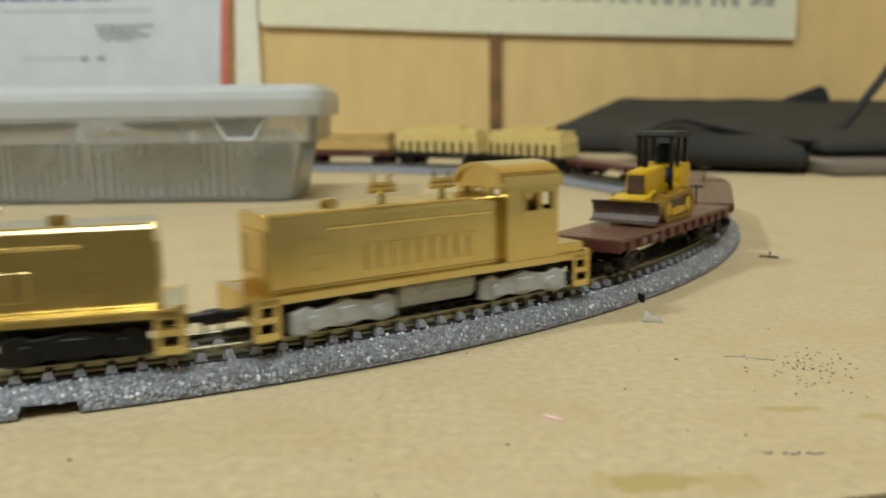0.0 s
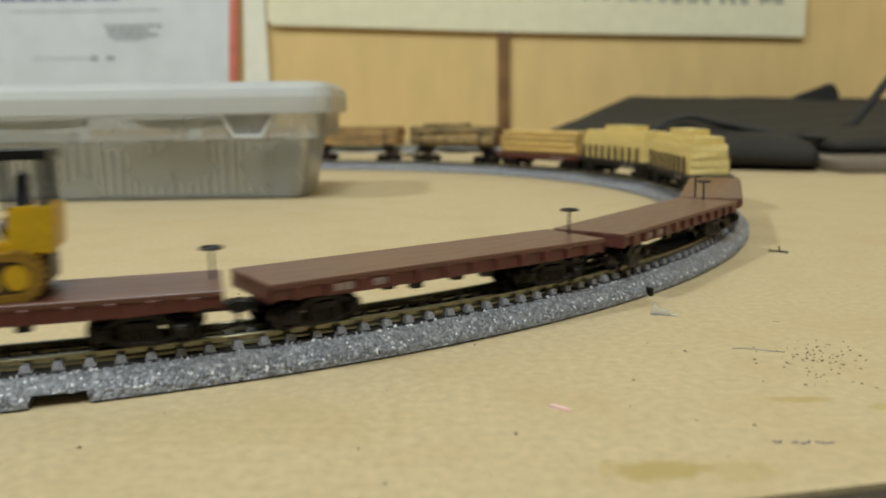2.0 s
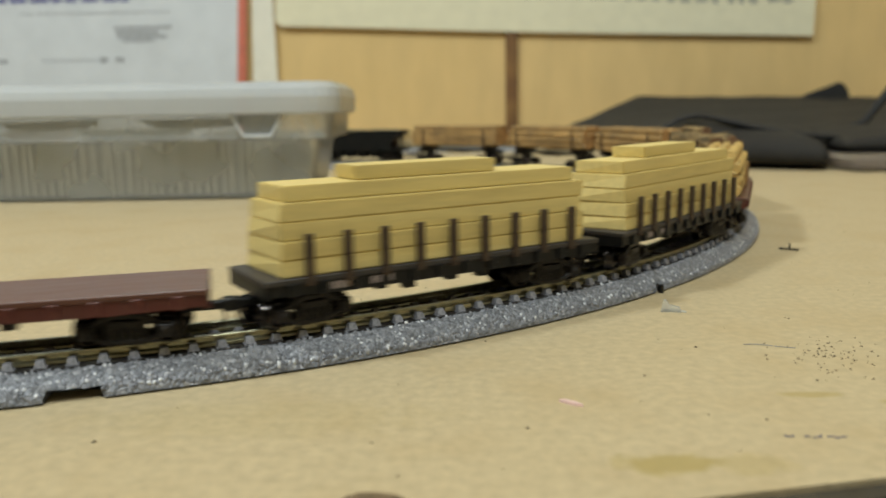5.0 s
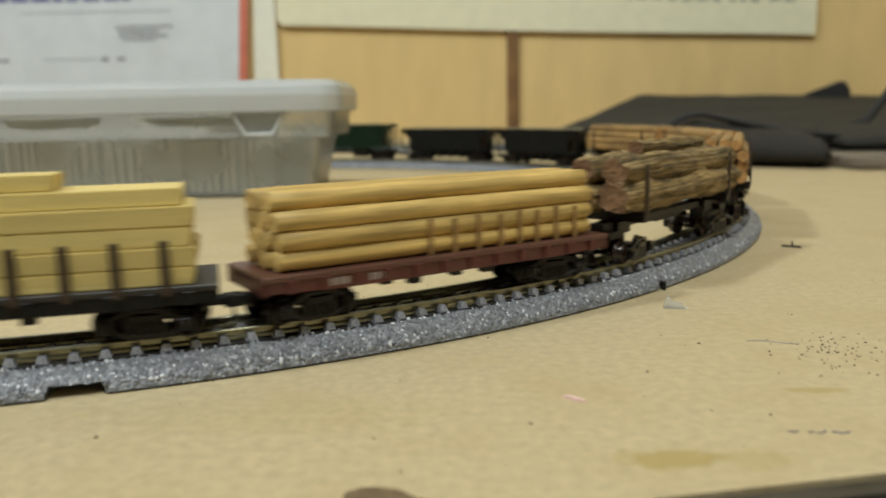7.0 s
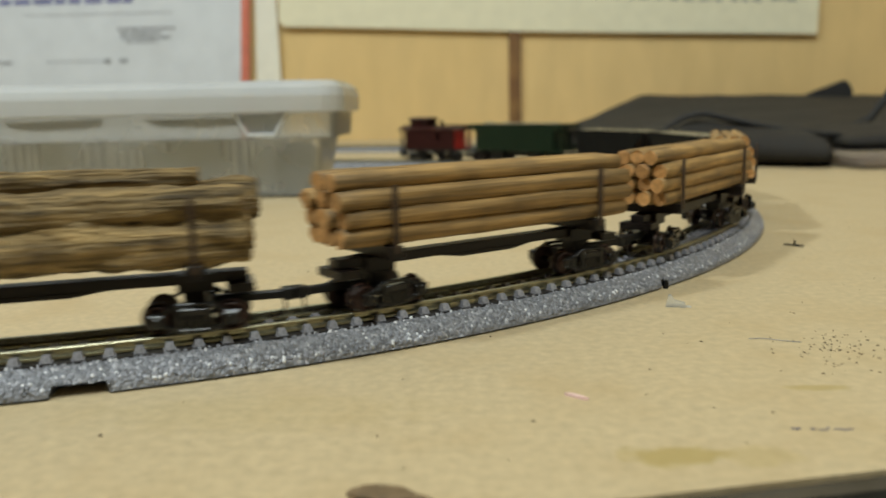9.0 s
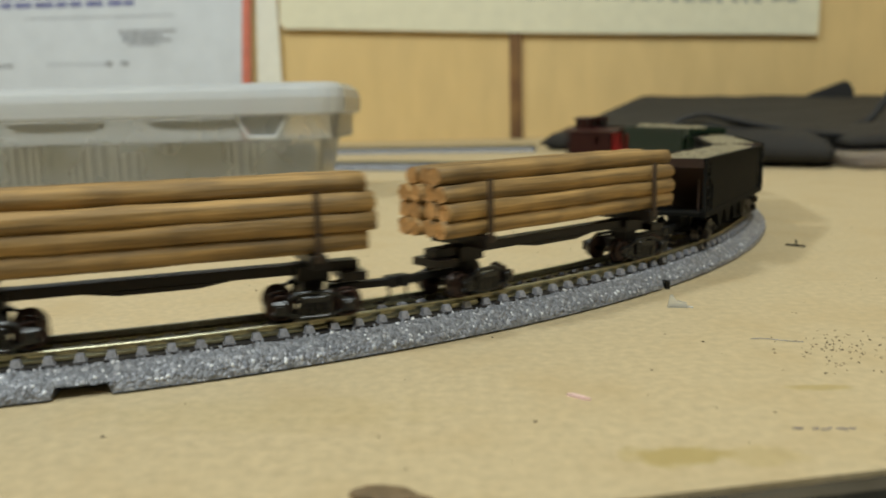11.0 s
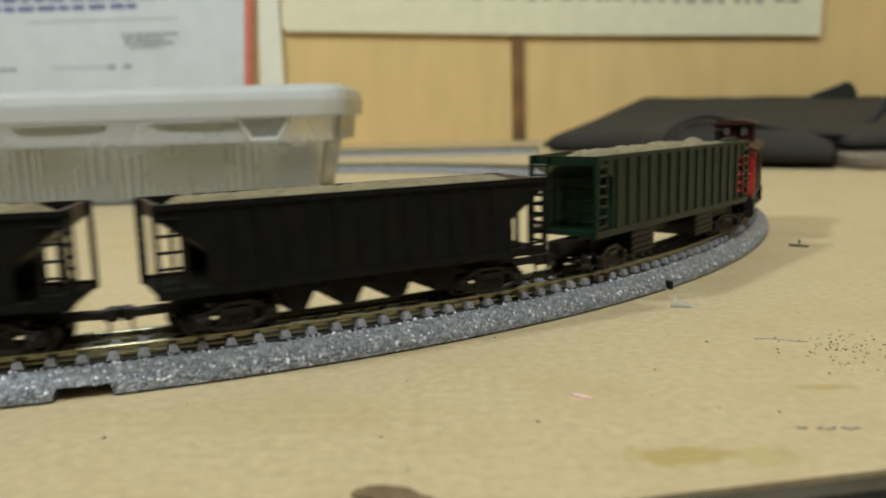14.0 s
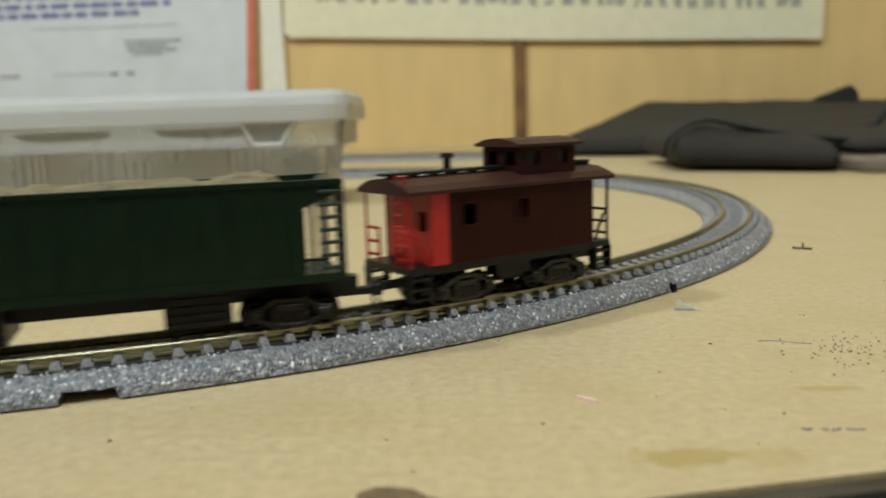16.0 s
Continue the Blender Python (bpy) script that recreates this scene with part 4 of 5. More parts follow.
def caboose():
    car = thing("caboose", "brown red caboose with a cupola and bright red front end", "railway car", "cars of the train")
    hx, hy = 23.6, 9.0
    bm = bmesh.new()
    win = [(12.0, 15.6, 16.4, 20.6), (-3.0, 0.6, 16.4, 20.6)]
    panel(bm, "y", hy - 0.8, 0.8, -hx, hx - 4.2, 9.0, 23.4, win)
    body = part("side_wall", bm, MAROON, car)
    bm = bmesh.new()
    panel(bm, "y", hy - 0.8, 0.8, hx - 4.2, hx, 9.0, 23.4)
    part("front_corner", bm, RED, body, "bright red painted corner")
    bm = bmesh.new()
    panel(bm, "y", -hy, 0.8, -hx, hx, 9.0, 23.4, [(6.4, 10.0, 16.4, 20.6)])
    part("side_wall", bm, MAROON, car)
    for x, at in ((win[0], hy), ((6.4, 10.0, 16.4, 20.6), -hy - 0.2), (win[1], hy)):
            bm = bmesh.new()
            panel(bm, "y", at, 0.2, x[0] - 0.6, x[1] + 0.6, x[2] - 0.6, x[3] + 0.6, [x])
            part("window_frame", bm, MAROON, body)
    bm = bmesh.new()
    box(bm, win[1][0] - 1, win[1][1] + 1, hy - 1.5, hy - 0.9, 15.8, 21.2)
    part("window_shutter", bm, MAROON, body, "brown panel behind the window")
    for w, mat, lab in ((1, RED, "bright red end wall"), (-1, MAROON, "brown red end wall")):
        bm = bmesh.new()
        panel(bm, "x", w * hx - 0.8 * (w > 0), 0.8, -hy + 0.8, hy - 0.8, 9.0, 23.4, [(-2.2, 2.2, 10.0, 20.5), (4.0, 6.6, 15.5, 19.5)])
        end = part("end_wall", bm, mat, car, lab)
        bm = bmesh.new()
        box(bm, w * hx - 0.5, w * hx + 0.1, -2.2, 2.2, 10.0, 20.5)
        part("end_door", bm, mat, end)
        rail = RED if w > 0 else MAROON
        xe = w * (hx + 5.4)
        for sd in (-1, 1):
            bm = bmesh.new()
            for y in (8.4, 3.4):
                rod(bm, (xe, sd * y, 8.6), (xe, sd * y, 16.0 if y < 5 else 23.4), 0.36, 6)
            for z in (10.5, 13.2, 16.0):
                rod(bm, (xe, sd * 8.4, z), (xe, sd * 3.4, z), 0.34, 6)
            if sd > 0:
                tube(bm, [(xe, 8.4, 16), (xe - w * 1.5, 8.5, 14.8), (xe - w * 3.2, 8.6, 12.2), (xe - w * 4.2, 8.6, 9.2)], 0.34, 6)
            part("end_railing", bm, rail, car)
        bm = bmesh.new()
        for y in (-6.2, -3.2):
            rod(bm, (xe, y * -w, 9), (xe - w * 0.5, y * -w, 27.0), 0.3, 6)
        for k in range(7):
            rod(bm, (xe, -6.2 * -w, 10 + k * 2.3), (xe, -3.2 * -w, 10 + k * 2.3), 0.26, 6)
        part("roof_ladder", bm, rail, car)
        bm = bmesh.new()
        box(bm, min(w * hx, w * (hx + 6)), max(w * hx, w * (hx + 6)), -8.8, 8.8, 7.6, 9.0)
        part("platform", bm, BLACK, car)
        for s in (-1, 1):
            bm = bmesh.new()
            for k in range(3):
                box(bm, min(w * (hx + 1.2), w * (hx + 5.8)), max(w * (hx + 1.2), w * (hx + 5.8)), min(s * 6.4, s * (9.2)), max(s * 6.4, s * 9.2), 2.4 + k * 2.0, 2.9 + k * 2.0)
            for xx in (hx + 1.0, hx + 5.8):
                prism(bm, [(s * 6.2, 7.8), (s * 9.2, 7.8), (s * 9.2, 2.2), (s * 7.4, 2.2)], "x", w * xx - 0.2, w * xx + 0.2)
            part("steps", bm, BLACK, car)
    arch = [(9.9, 23.2), (9.9, 23.9), (7.6, 25.0), (4.2, 25.9), (0, 26.3), (-4.2, 25.9), (-7.6, 25.0), (-9.9, 23.9), (-9.9, 23.2)]
    bm = bmesh.new()
    prism(bm, arch, "x", -hx - 6.6, hx + 6.6)
    roof = part("roof", bm, ROOF_BROWN, car)
    bm = bmesh.new()
    for a, b in ((-2.4, hx + 6.4), (-hx - 6.4, -20.6)):
        for y in (-1.4, 0, 1.4):
            box(bm, a, b, y - 0.55, y + 0.55, 26.7, 27.2)
        for k in range(6):
            x = a + (b - a) * (k + 0.5) / 6
            box(bm, x - 0.3, x + 0.3, -2, 2, 26.0, 26.8)
    part("roof_walk", bm, BLACK, roof)
    bm = bmesh.new()
    rod(bm, (9.6, -4.2, 24.8), (9.6, -4.2, 29.4), 0.9, 10)
    rod(bm, (9.6, -4.2, 29.4), (9.6, -4.2, 30.4), 1.7, 12, 1.4)
    part("smoke_jack", bm, BLACK, roof)
    c0, c1, cy = -20.0, -3.0, 6.6
    bm = bmesh.new()
    w2 = [(-17.6, -14.4, 27.2, 30.2), (-8.6, -5.4, 27.2, 30.2)]
    for at in (cy - 0.6, -cy):
        panel(bm, "y", at, 0.6, c0, c1, 24.0, 31.4, w2)
    for at in (c0, c1 - 0.6):
        panel(bm, "x", at, 0.6, -cy + 0.6, cy - 0.6, 24.0, 31.4, [(-4.8, -1.4, 27.2, 30.2), (1.4, 4.8, 27.2, 30.2)])
    cup = part("cupola", bm, MAROON, car)
    # black plates behind the openings stand for the cupola's unlit inside
    for at in (cy - 1.1, -cy + 0.7):
        for h in w2:
            bm = bmesh.new()
            box(bm, h[0] - 0.4, h[1] + 0.4, at, at + 0.4, 26.8, 30.6)
            part("window_pane", bm, BLACK, cup, "black plate for the dark inside of the cupola")
    bm = bmesh.new()
    prism(bm, [(7.8, 31.2), (7.8, 31.8), (4.5, 32.7), (0, 33.1), (-4.5, 32.7), (-7.8, 31.8), (-7.8, 31.2)], "x", c0 - 1.6, c1 + 1.6)
    part("cupola_roof", bm, ROOF_BROWN, car)
    bm = bmesh.new()
    box(bm, -hx, hx, -8.6, 8.6, 7.2, 9.1)
    box(bm, -5, 5, 3, 7, 4.4, 7.4)
    rod(bm, (-3, 5.5, 4.6), (4, 5.5, 4.6), 1.5, 10)
    part("underframe", bm, BLACK, car)
    trucks(car, 14.2, "gloss")
    knuckle(car, hx + 8.2, 1), knuckle(car, -hx - 8.2, -1)
    car.scale = (0.95, 1, 1.02)
    return car


def switcher(label, frames="grey"):
    """A raw brass end-cab switcher: hood, cab with arched roof, walkway, steps, stacks, grey trucks and tank."""
    car = thing("locomotive", label, "locomotive", "cars of the train")
    bm = bmesh.new()
    box(bm, -38.2, 38.2, -9.3, 9.3, 7.3, 9.0)
    soften(bm, 0.2, 1)
    part("walkway", bm, GOLD, car)
    bm = bmesh.new()
    bend = [(5.6 + 1.6 * math.cos(math.radians(a)), 22.1 + 1.7 * math.sin(math.radians(a))) for a in range(0, 91, 10)]
    prism(bm, [(7.2, 9)] + bend + [(-y, z) for y, z in reversed(bend)] + [(-7.2, 9)], "x", -15.6, 34.8)
    ends = [e for e in bm.edges if abs(e.verts[0].co.x - e.verts[1].co.x) < 0.01]
    bmesh.ops.bevel(bm, geom=ends, offset=0.25, segments=2, affect="EDGES", clamp_overlap=True)
    hood = part("hood", bm, GOLD, car)
    bm = bmesh.new()
    for s in (-1, 1):
        rod(bm, (-14, s * 7.2, 20.4), (24, s * 7.2, 20.4), 0.32, 8)
        rod(bm, (-14, s * 7.2, 9.3), (34.4, s * 7.2, 9.3), 0.4, 8)
        rod(bm, (-37.5, s * 9.3, 8.9), (37.5, s * 9.3, 8.9), 0.25, 8)
        for x in (24, 26.5):
            for z in (12.5, 15.5, 18.5):
                box(bm, x - 0.9, x + 0.9, min(s * 7.1, s * 7.55), max(s * 7.1, s * 7.55), z - 0.25, z + 0.25)
    part("seam_strip", bm, GOLD, hood)
    bm = bmesh.new()
    box(bm, 18.6, 21.0, -1.4, 1.4, 23.6, 25.2)
    rod(bm, (21.0, 0, 24.5), (21.5, 0, 24.5), 0.8, 10)
    soften(bm, 0.2, 2)
    part("headlight", bm, GOLD, hood)
    bm = bmesh.new()
    box(bm, -0.9, 0.9, 0, 0.35, -2.6, 2.6)
    soften(bm, 0.12, 1)
    door = None
    for s in (-1, 1):
        for i in range(9):
            m = pose((-8 + i * 2.9) * UNIT, (s * 7.2 - (0.35 if s < 0 else 0)) * UNIT, 14.0 * UNIT)
            if door is None:
                door = part("louvre_door", bm, GOLD, hood)
                door.matrix_basis = m
            else:
                shared("louvre_door", door, hood, m)
    bm = bmesh.new()
    panel(bm, "x", 34.8, 0.35, -5.6, 5.6, 11.5, 20.5, [(-4.8, 4.8, 12.3, 19.7)])
    for k in range(9):
        box(bm, 34.7, 35.05, -4.8, 4.8, 12.5 + k * 0.82, 12.9 + k * 0.82)
    part("radiator_grille", bm, GOLD, hood)
    for x in (8.5, -5.5):
        bm = bmesh.new()
        rod(bm, (x, 0, 23.5), (x, 0, 26.0), 0.7, 12)
        stack = part("exhaust_stack", bm, GOLD, car)
        for half, z, r in ((3.0, 26.2, 0.75), (2.6, 27.3, 0.5)):
            bm = bmesh.new()
            rod(bm, (x - half, 0, z), (x + half, 0, z), r, 12)
            part("crossbar", bm, GOLD, stack)
        for k in (-1.7, 1.7):
            bm = bmesh.new()
            rod(bm, (x + k, 0, 26.3), (x + k, 0, 29.4), 0.34, 8)
            part("pipe", bm, GOLD, stack)
    # cab
    a, b = -29.4, -15.6
    wins = [(-27.4, -24.8, 20.0, 24.0), (-23.6, -20.4, 20.0, 24.0)]
    for s in (-1, 1):
        bm = bmesh.new()
        panel(bm, "y", s * 9.3 - 0.7 * (s > 0), 0.7, a, b, 9.0, 25.6, wins)
        w = part("cab_side", bm, GOLD, car)
        for h in wins:
            bm = bmesh.new()
            panel(bm, "y", s * 9.3 if s > 0 else -9.55, 0.25, h[0] - 0.5, h[1] + 0.5, h[2] - 0.5, h[3] + 0.4, [h])
            part("window_frame", bm, GOLD, w)
    for x in (a, b - 0.7):
        bm = bmesh.new()
        panel(bm, "x", x, 0.7, -8.6, 8.6, 9.0, 25.6, [(-6.8, -3.6, 20.6, 25.0), (-2.6, -0.4, 23.95, 25.2), (0.4, 2.6, 23.95, 25.2), (3.6, 6.8, 20.6, 25.0)])
        prism(bm, [(8.6 * math.cos(math.radians(k)), 25.6 + 4.35 * math.sin(math.radians(k))) for k in range(0, 181, 12)], "x", x, x + 0.7)
        part("cab_end", bm, GOLD, car)
    bm = bmesh.new()
    arc = [math.radians(k) for k in range(0, 181, 12)]
    top = [(9.9, 25.2)] + [(9.9 * math.cos(k), 25.7 + 5.1 * math.sin(k)) for k in arc] + [(-9.9, 25.2), (-8.9, 25.7)]
    top += [(8.8 * math.cos(k), 25.6 + 4.3 * math.sin(k)) for k in reversed(arc[1:-1])] + [(8.9, 25.7)]
    prism(bm, top, "x", a - 1.0, b + 1.0)
    part("cab_roof", bm, GOLD, car, smooth=False)
    bm = bmesh.new()
    box(bm, -37.6, -29.4, -8.6, 8.6, 9.0, 11.4)
    soften(bm, 0.3, 2)
    part("rear_box", bm, GOLD, car)
    for w in (-1, 1):
        bm = bmesh.new()
        box(bm, min(w * 37.4, w * 38.8), max(w * 37.4, w * 38.8), -9.0, 9.0, 4.2, 9.6)
        part("end_plate", bm, GOLD, car)
        for s in (-1, 1):
            bm = bmesh.new()
            panel(bm, "y", s * 9.3 - 0.6 * (s > 0), 0.6, *sorted((w * 34.0, w * 38.8)), 0.9, 9.0, [(*sorted((w * 34.9, w * 37.9)), 2.4, 4.2), (*sorted((w * 34.9, w * 37.9)), 5.4, 7.2)])
            for z in (1.6, 4.6):
                box(bm, *sorted((w * 34.0, w * 38.6)), min(s * 6.8, s * 9.2), max(s * 6.8, s * 9.2), z, z + 0.5)
            part("steps", bm, GOLD, car)
    bm = bmesh.new()
    prism(bm, [(-6.9, 6.6), (6.9, 6.6), (7.3, 5.0), (6.6, 2.6), (5.2, 1.9), (-5.2, 1.9), (-6.6, 2.6), (-7.3, 5.0)], "x", -9.0, 9.0)
    soften(bm, 0.4, 2)
    part("fuel_tank", bm, CAST_GREY if frames == "grey" else BLACK, car, "unpainted grey metal tank" if frames == "grey" else "black tank")
    bm = bmesh.new()
    box(bm, -34, 34, -6.0, 6.0, 4.6, 7.4)
    part("underframe", bm, BLACK, car)
    trucks(car, 21.5, frames)
    knuckle(car, 41.4, 1), knuckle(car, -41.4, -1)
    car.scale = (1.08, 1, 1)
    return car


def bulldozer():
    """A yellow crawler with a brown blade and a black roll cage; x forwards, from the deck up."""
    d = thing("bulldozer", "yellow toy bulldozer with brown blade on a flat car", "bulldozer", "loads of the train")
    z0 = 10.02
    for s in (-1, 1):
        bm = bmesh.new()
        out = []
        for k in range(9):
            t = math.radians(90 + k * 22.5)
            out.append((-8.2 + 4.0 * math.cos(t), z0 + 4.3 + 4.2 * math.sin(t)))
        for k in range(9):
            t = math.radians(270 + k * 22.5)
            out.append((8.6 + 3.4 * math.cos(t), z0 + 3.7 + 3.6 * math.sin(t)))
        inner = [(x * 0.86 + 0.03, z0 + 4.0 + (z - z0 - 4.0) * 0.68) for x, z in out]
        loops = [[bm.verts.new((x, y, z)) for x, z in o] for o, y in ((out, s * 6.4 - 2.0), (out, s * 6.4 + 2.0), (inner, s * 6.4 + 2.0), (inner, s * 6.4 - 2.0))]
        for la, lb in zip(loops, loops[1:] + loops[:1]):
            for k in range(len(out)):
                bm.faces.new((la[k], la[(k + 1) % len(out)], lb[(k + 1) % len(out)], lb[k]))
        tr = part("crawler_track", bm, TRACK_BELT, d, "ochre crawler track with dark wear")
        bm = bmesh.new()
        prism(bm, inner, "y", s * 6.4 - 1.5, s * 6.4 + 1.3)
        part("track_web", bm, BLADE, tr, "dark brown inside of the track")
        bm = bmesh.new()
        for i in range(26):
            u = i / 26 * len(out)
            p, q = Vector(out[int(u) % len(out)]), Vector(out[(int(u) + 1) % len(out)])
            c = p.lerp(q, u - int(u))
            box(bm, c.x - 0.35, c.x + 0.35, s * 6.4 - 2.1, s * 6.4 + 2.1, c.y - 0.3, c.y + 0.3)
        tagged(part("track_shoes", bm, TRACK_BELT, tr), kind="stuff")
        bm = bmesh.new()
        rod(bm, (-8.0, s * 7.4, z0 + 4.2), (-8.0, s * 8.2, z0 + 4.2), 2.2, 18)
        rod(bm, (8.0, s * 7.4, z0 + 3.8), (8.0, s * 8.2, z0 + 3.8), 1.9, 18)
        part("sprocket", bm, YELLOW, tr)
        bm = bmesh.new()
        prism(bm, [(-5.0, z0 + 1.9), (5.6, z0 + 1.7), (5.6, z0 + 3.4), (1, z0 + 4.0), (-5.0, z0 + 3.6)], "y", *sorted((s * 7.5, s * 8.4)))
        part("track_frame", bm, YELLOW, tr)
        bm = bmesh.new()
        prism(bm, [(-2, z0 + 4.8), (18.5, z0 + 2.2), (18.5, z0 + 3.8), (-2, z0 + 6.4)], "y", *sorted((s * 3.2, s * 4.4)))
        rod(bm, (8, s * 3.6, z0 + 8.5), (18.6, s * 3.2, z0 + 5.6), 0.6, 8)
        part("push_arm", bm, YELLOW, d)
    bm = bmesh.new()
    prism(bm, [(-1.5, z0 + 5), (12.6, z0 + 5), (12.8, z0 + 14.2), (-1.5, z0 + 15.6)], "y", -3.2, 3.2)
    soften(bm, 0.4, 2)
    part("engine_hood", bm, YELLOW, d)
    bm = bmesh.new()
    panel(bm, "x", 12.8, 0.3, -2.5, 2.5, z0 + 6, z0 + 13.4)
    part("grille", bm, BLADE, d, "dark brown radiator grille")
    bm = bmesh.new()
    prism(bm, [(-14.2, z0 + 7.6), (-2.0, z0 + 7.2), (-2.0, z0 + 9.5), (-6.4, z0 + 10), (-7.0, z0 + 15.6), (-14.6, z0 + 15.8)], "y", -6.2, 6.2)
    soften(bm, 0.4, 2)
    part("rear_body", bm, YELLOW, d)
    bm = bmesh.new()
    box(bm, -13, 10, -4.4, 4.4, z0 + 2.5, z0 + 7.4)
    part("chassis", bm, BLADE, d)
    bm = bmesh.new()
    for x in (-13.0, -1.4):
        for y in (-4.9, 4.9):
            box(bm, x - 0.55, x + 0.55, y - 0.5, y + 0.5, z0 + (15 if x < -5 else 8.5), z0 + 23.9)
    box(bm, -7.3, -6.5, 4.5, 5.3, z0 + 15, z0 + 23.9)
    part("roll_cage", bm, BLACK, d, "black roll cage posts")
    bm = bmesh.new()
    prism(bm, [(-14.2, z0 + 23.5), (-0.4, z0 + 23.5), (-0.1, z0 + 24.1), (-0.9, z0 + 25.1), (-14.2, z0 + 25.1), (-14.4, z0 + 24.1)], "y", -5.9, 5.9)
    part("cab_roof", bm, BLACK, d, "black flat cab roof")
    # plain form with cushion and back, standing in for the toy driver
    bm = bmesh.new()
    prism(bm, [(-4.6, z0 + 10.0), (-4.4, z0 + 13.4), (-7.4, z0 + 13.8), (-8.2, z0 + 21.4), (-9.8, z0 + 21.6), (-9.6, z0 + 10.0)], "y", -2.9, 3.4)
    soften(bm, 0.9, 3)
    part("seat", bm, BLUE_CLOTH, d, "dark blue plain form that stands for the toy driver", smooth=True)
    bm = bmesh.new()
    rod(bm, (3.6, -1.2, z0 + 14.6), (3.6, -1.2, z0 + 23.6), 0.65, 10)
    rod(bm, (3.6, -1.2, z0 + 15.2), (3.6, -1.2, z0 + 20.0), 0.95, 10)
    part("exhaust_pipe", bm, BLACK, d)
    bm = bmesh.new()
    n = 8
    rows = []
    for i in range(n + 1):
        u = i / n
        x = 21.8 - 1.7 * math.sin(u * math.pi) + (1.2 if i == 0 else 0)
        z = z0 + 0.9 + 5.9 * u
        rows.append([(x, z)])
    front = [r[0] for r in rows]
    back = [(x - 1.0, z) for x, z in reversed(front)]
    prism(bm, front + back, "y", -9.8, 9.8)
    blade = part("blade", bm, BLADE, d, "worn dark brown dozer blade")
    bm = bmesh.new()
    prism(bm, [(17.6, z0 + 4.4), (20.0, z0 + 4.8), (20.3, z0 + 7.2), (13.6, z0 + 8.0), (13.6, z0 + 6.4)], "y", -5.2, 5.2)
    part("blade_mount", bm, YELLOW, blade)
    d.scale = (0.95, 1, 1)
    return d


# ---- things round the track ----
def storage_box():
    """A milky plastic box with a rimmed lid, latch recess and things inside."""
    t = thing("storage_box", "milky translucent plastic storage box with lid and cards inside", "box")
    x1, x0, y0, y1 = -0.0690, -0.44, 0.4270, 0.4970
    bm = bmesh.new()

    def shell(z, g):
        out = []
        for cx, cy, a0 in ((x1 + g, y1 + g, 0), (x0 - g, y1 + g, 90), (x0 - g, y0 - g, 180), (x1 + g, y0 - g, 270)):
            r = 0.008 if z < 0.0443 else 0.014
            ox, oy = (-r if a0 in (0, 270) else r), (-r if a0 in (0, 90) else r)
            for k in range(6):
                t2 = math.radians(a0 + 18 * k)
                out.append((cx + ox + r * math.cos(t2), cy + oy + r * math.sin(t2), z))
        return out

    def loft(bm, rings, close=True):
        vs = [[bm.verts.new(p) for p in r] for r in rings]
        k = len(vs[0])
        for a, b in zip(vs, vs[1:]):
            for j in range(k):
                bm.faces.new((a[j], a[(j + 1) % k], b[(j + 1) % k], b[j]))
        return vs

    th = 0.0011
    vs = loft(bm, [shell(0.0010, -0.006), shell(0.0308, -0.0005), shell(0.0319, 0.0062), shell(0.0449, 0.0078), shell(0.0449, 0.0078 - th), shell(0.0322, 0.0062 - th), shell(0.0311, -0.0005 - th), shell(0.0023, -0.006 - th)])
    bm.faces.new(vs[0][::-1]), bm.faces.new(vs[-1])
    part("box_body", bm, BOX_BODY, t, "milky clear box wall", mm=False, smooth=False)
    bm = bmesh.new()
    vs = loft(bm, [shell(0.0444, 0.0082), shell(0.0453, 0.0116), shell(0.0532, 0.0120), shell(0.0578, 0.0108), shell(0.0601, 0.0078), shell(0.0609, 0.007), shell(0.0609, -0.004), shell(0.0594, -0.006), shell(0.0583, -0.006), shell(0.0588, 0.006), shell(0.0562, 0.0088), shell(0.0453, 0.0104)])
    bm.faces.new(vs[7][::-1])
    bm.faces.new(vs[8])
    part("lid", bm, BOX_LID, t, "milky white lid with rounded rim", mm=False, smooth=False)
    for cx in (-0.099, -0.39):
        bm = bmesh.new()
        yy = y0 - 0.0085
        for (ax, az), (bx, bz) in (((-0.014, 0.0460), (-0.0072, 0.0337)), ((0.0072, 0.0337), (0.014, 0.0460)), ((-0.0072, 0.0337), (0.0072, 0.0337))):
            rod(bm, (cx + ax, yy, az), (cx + bx, yy, bz), 0.0011, 6)
        part("latch_rib", bm, BOX_LID, t, "white ridge of the latch", mm=False)
        # grey plate: the recess's shade put in as colour
        bm = bmesh.new()
        prism(bm, [(cx - 0.0125, 0.0450), (cx - 0.0068, 0.0346), (cx + 0.0068, 0.0346), (cx + 0.0125, 0.0450)], "y", y0 - 0.0015, y0 - 0.0005)
        part("latch_recess", bm, SLATE, t, "grey plate that puts shade into the latch", mm=False)
    rng = random.Random(8)
    inner = thing("card_set", "upright white cards in a row inside the box", "cards")
    bm = bmesh.new()
    box(bm, -0.0011, 0.0011, 0.001, 0.050, 0.003, 0.0300)
    first = None
    x = -0.43
    while x < -0.099:
        m = pose(x, y0 + 0.0078, 0, 0, rng.uniform(-2, 2), 0)
        if first is None:
            first = part("card", bm, CARD, inner, mm=False)
            first.matrix_basis = m
        else:
            shared("card", first, inner, m)
        x += rng.uniform(0.0038, 0.0060)
    bm = bmesh.new()
    box(bm, -0.0976, -0.0966, y0 + 0.0085, y0 + 0.056, 0.0025, 0.0300)
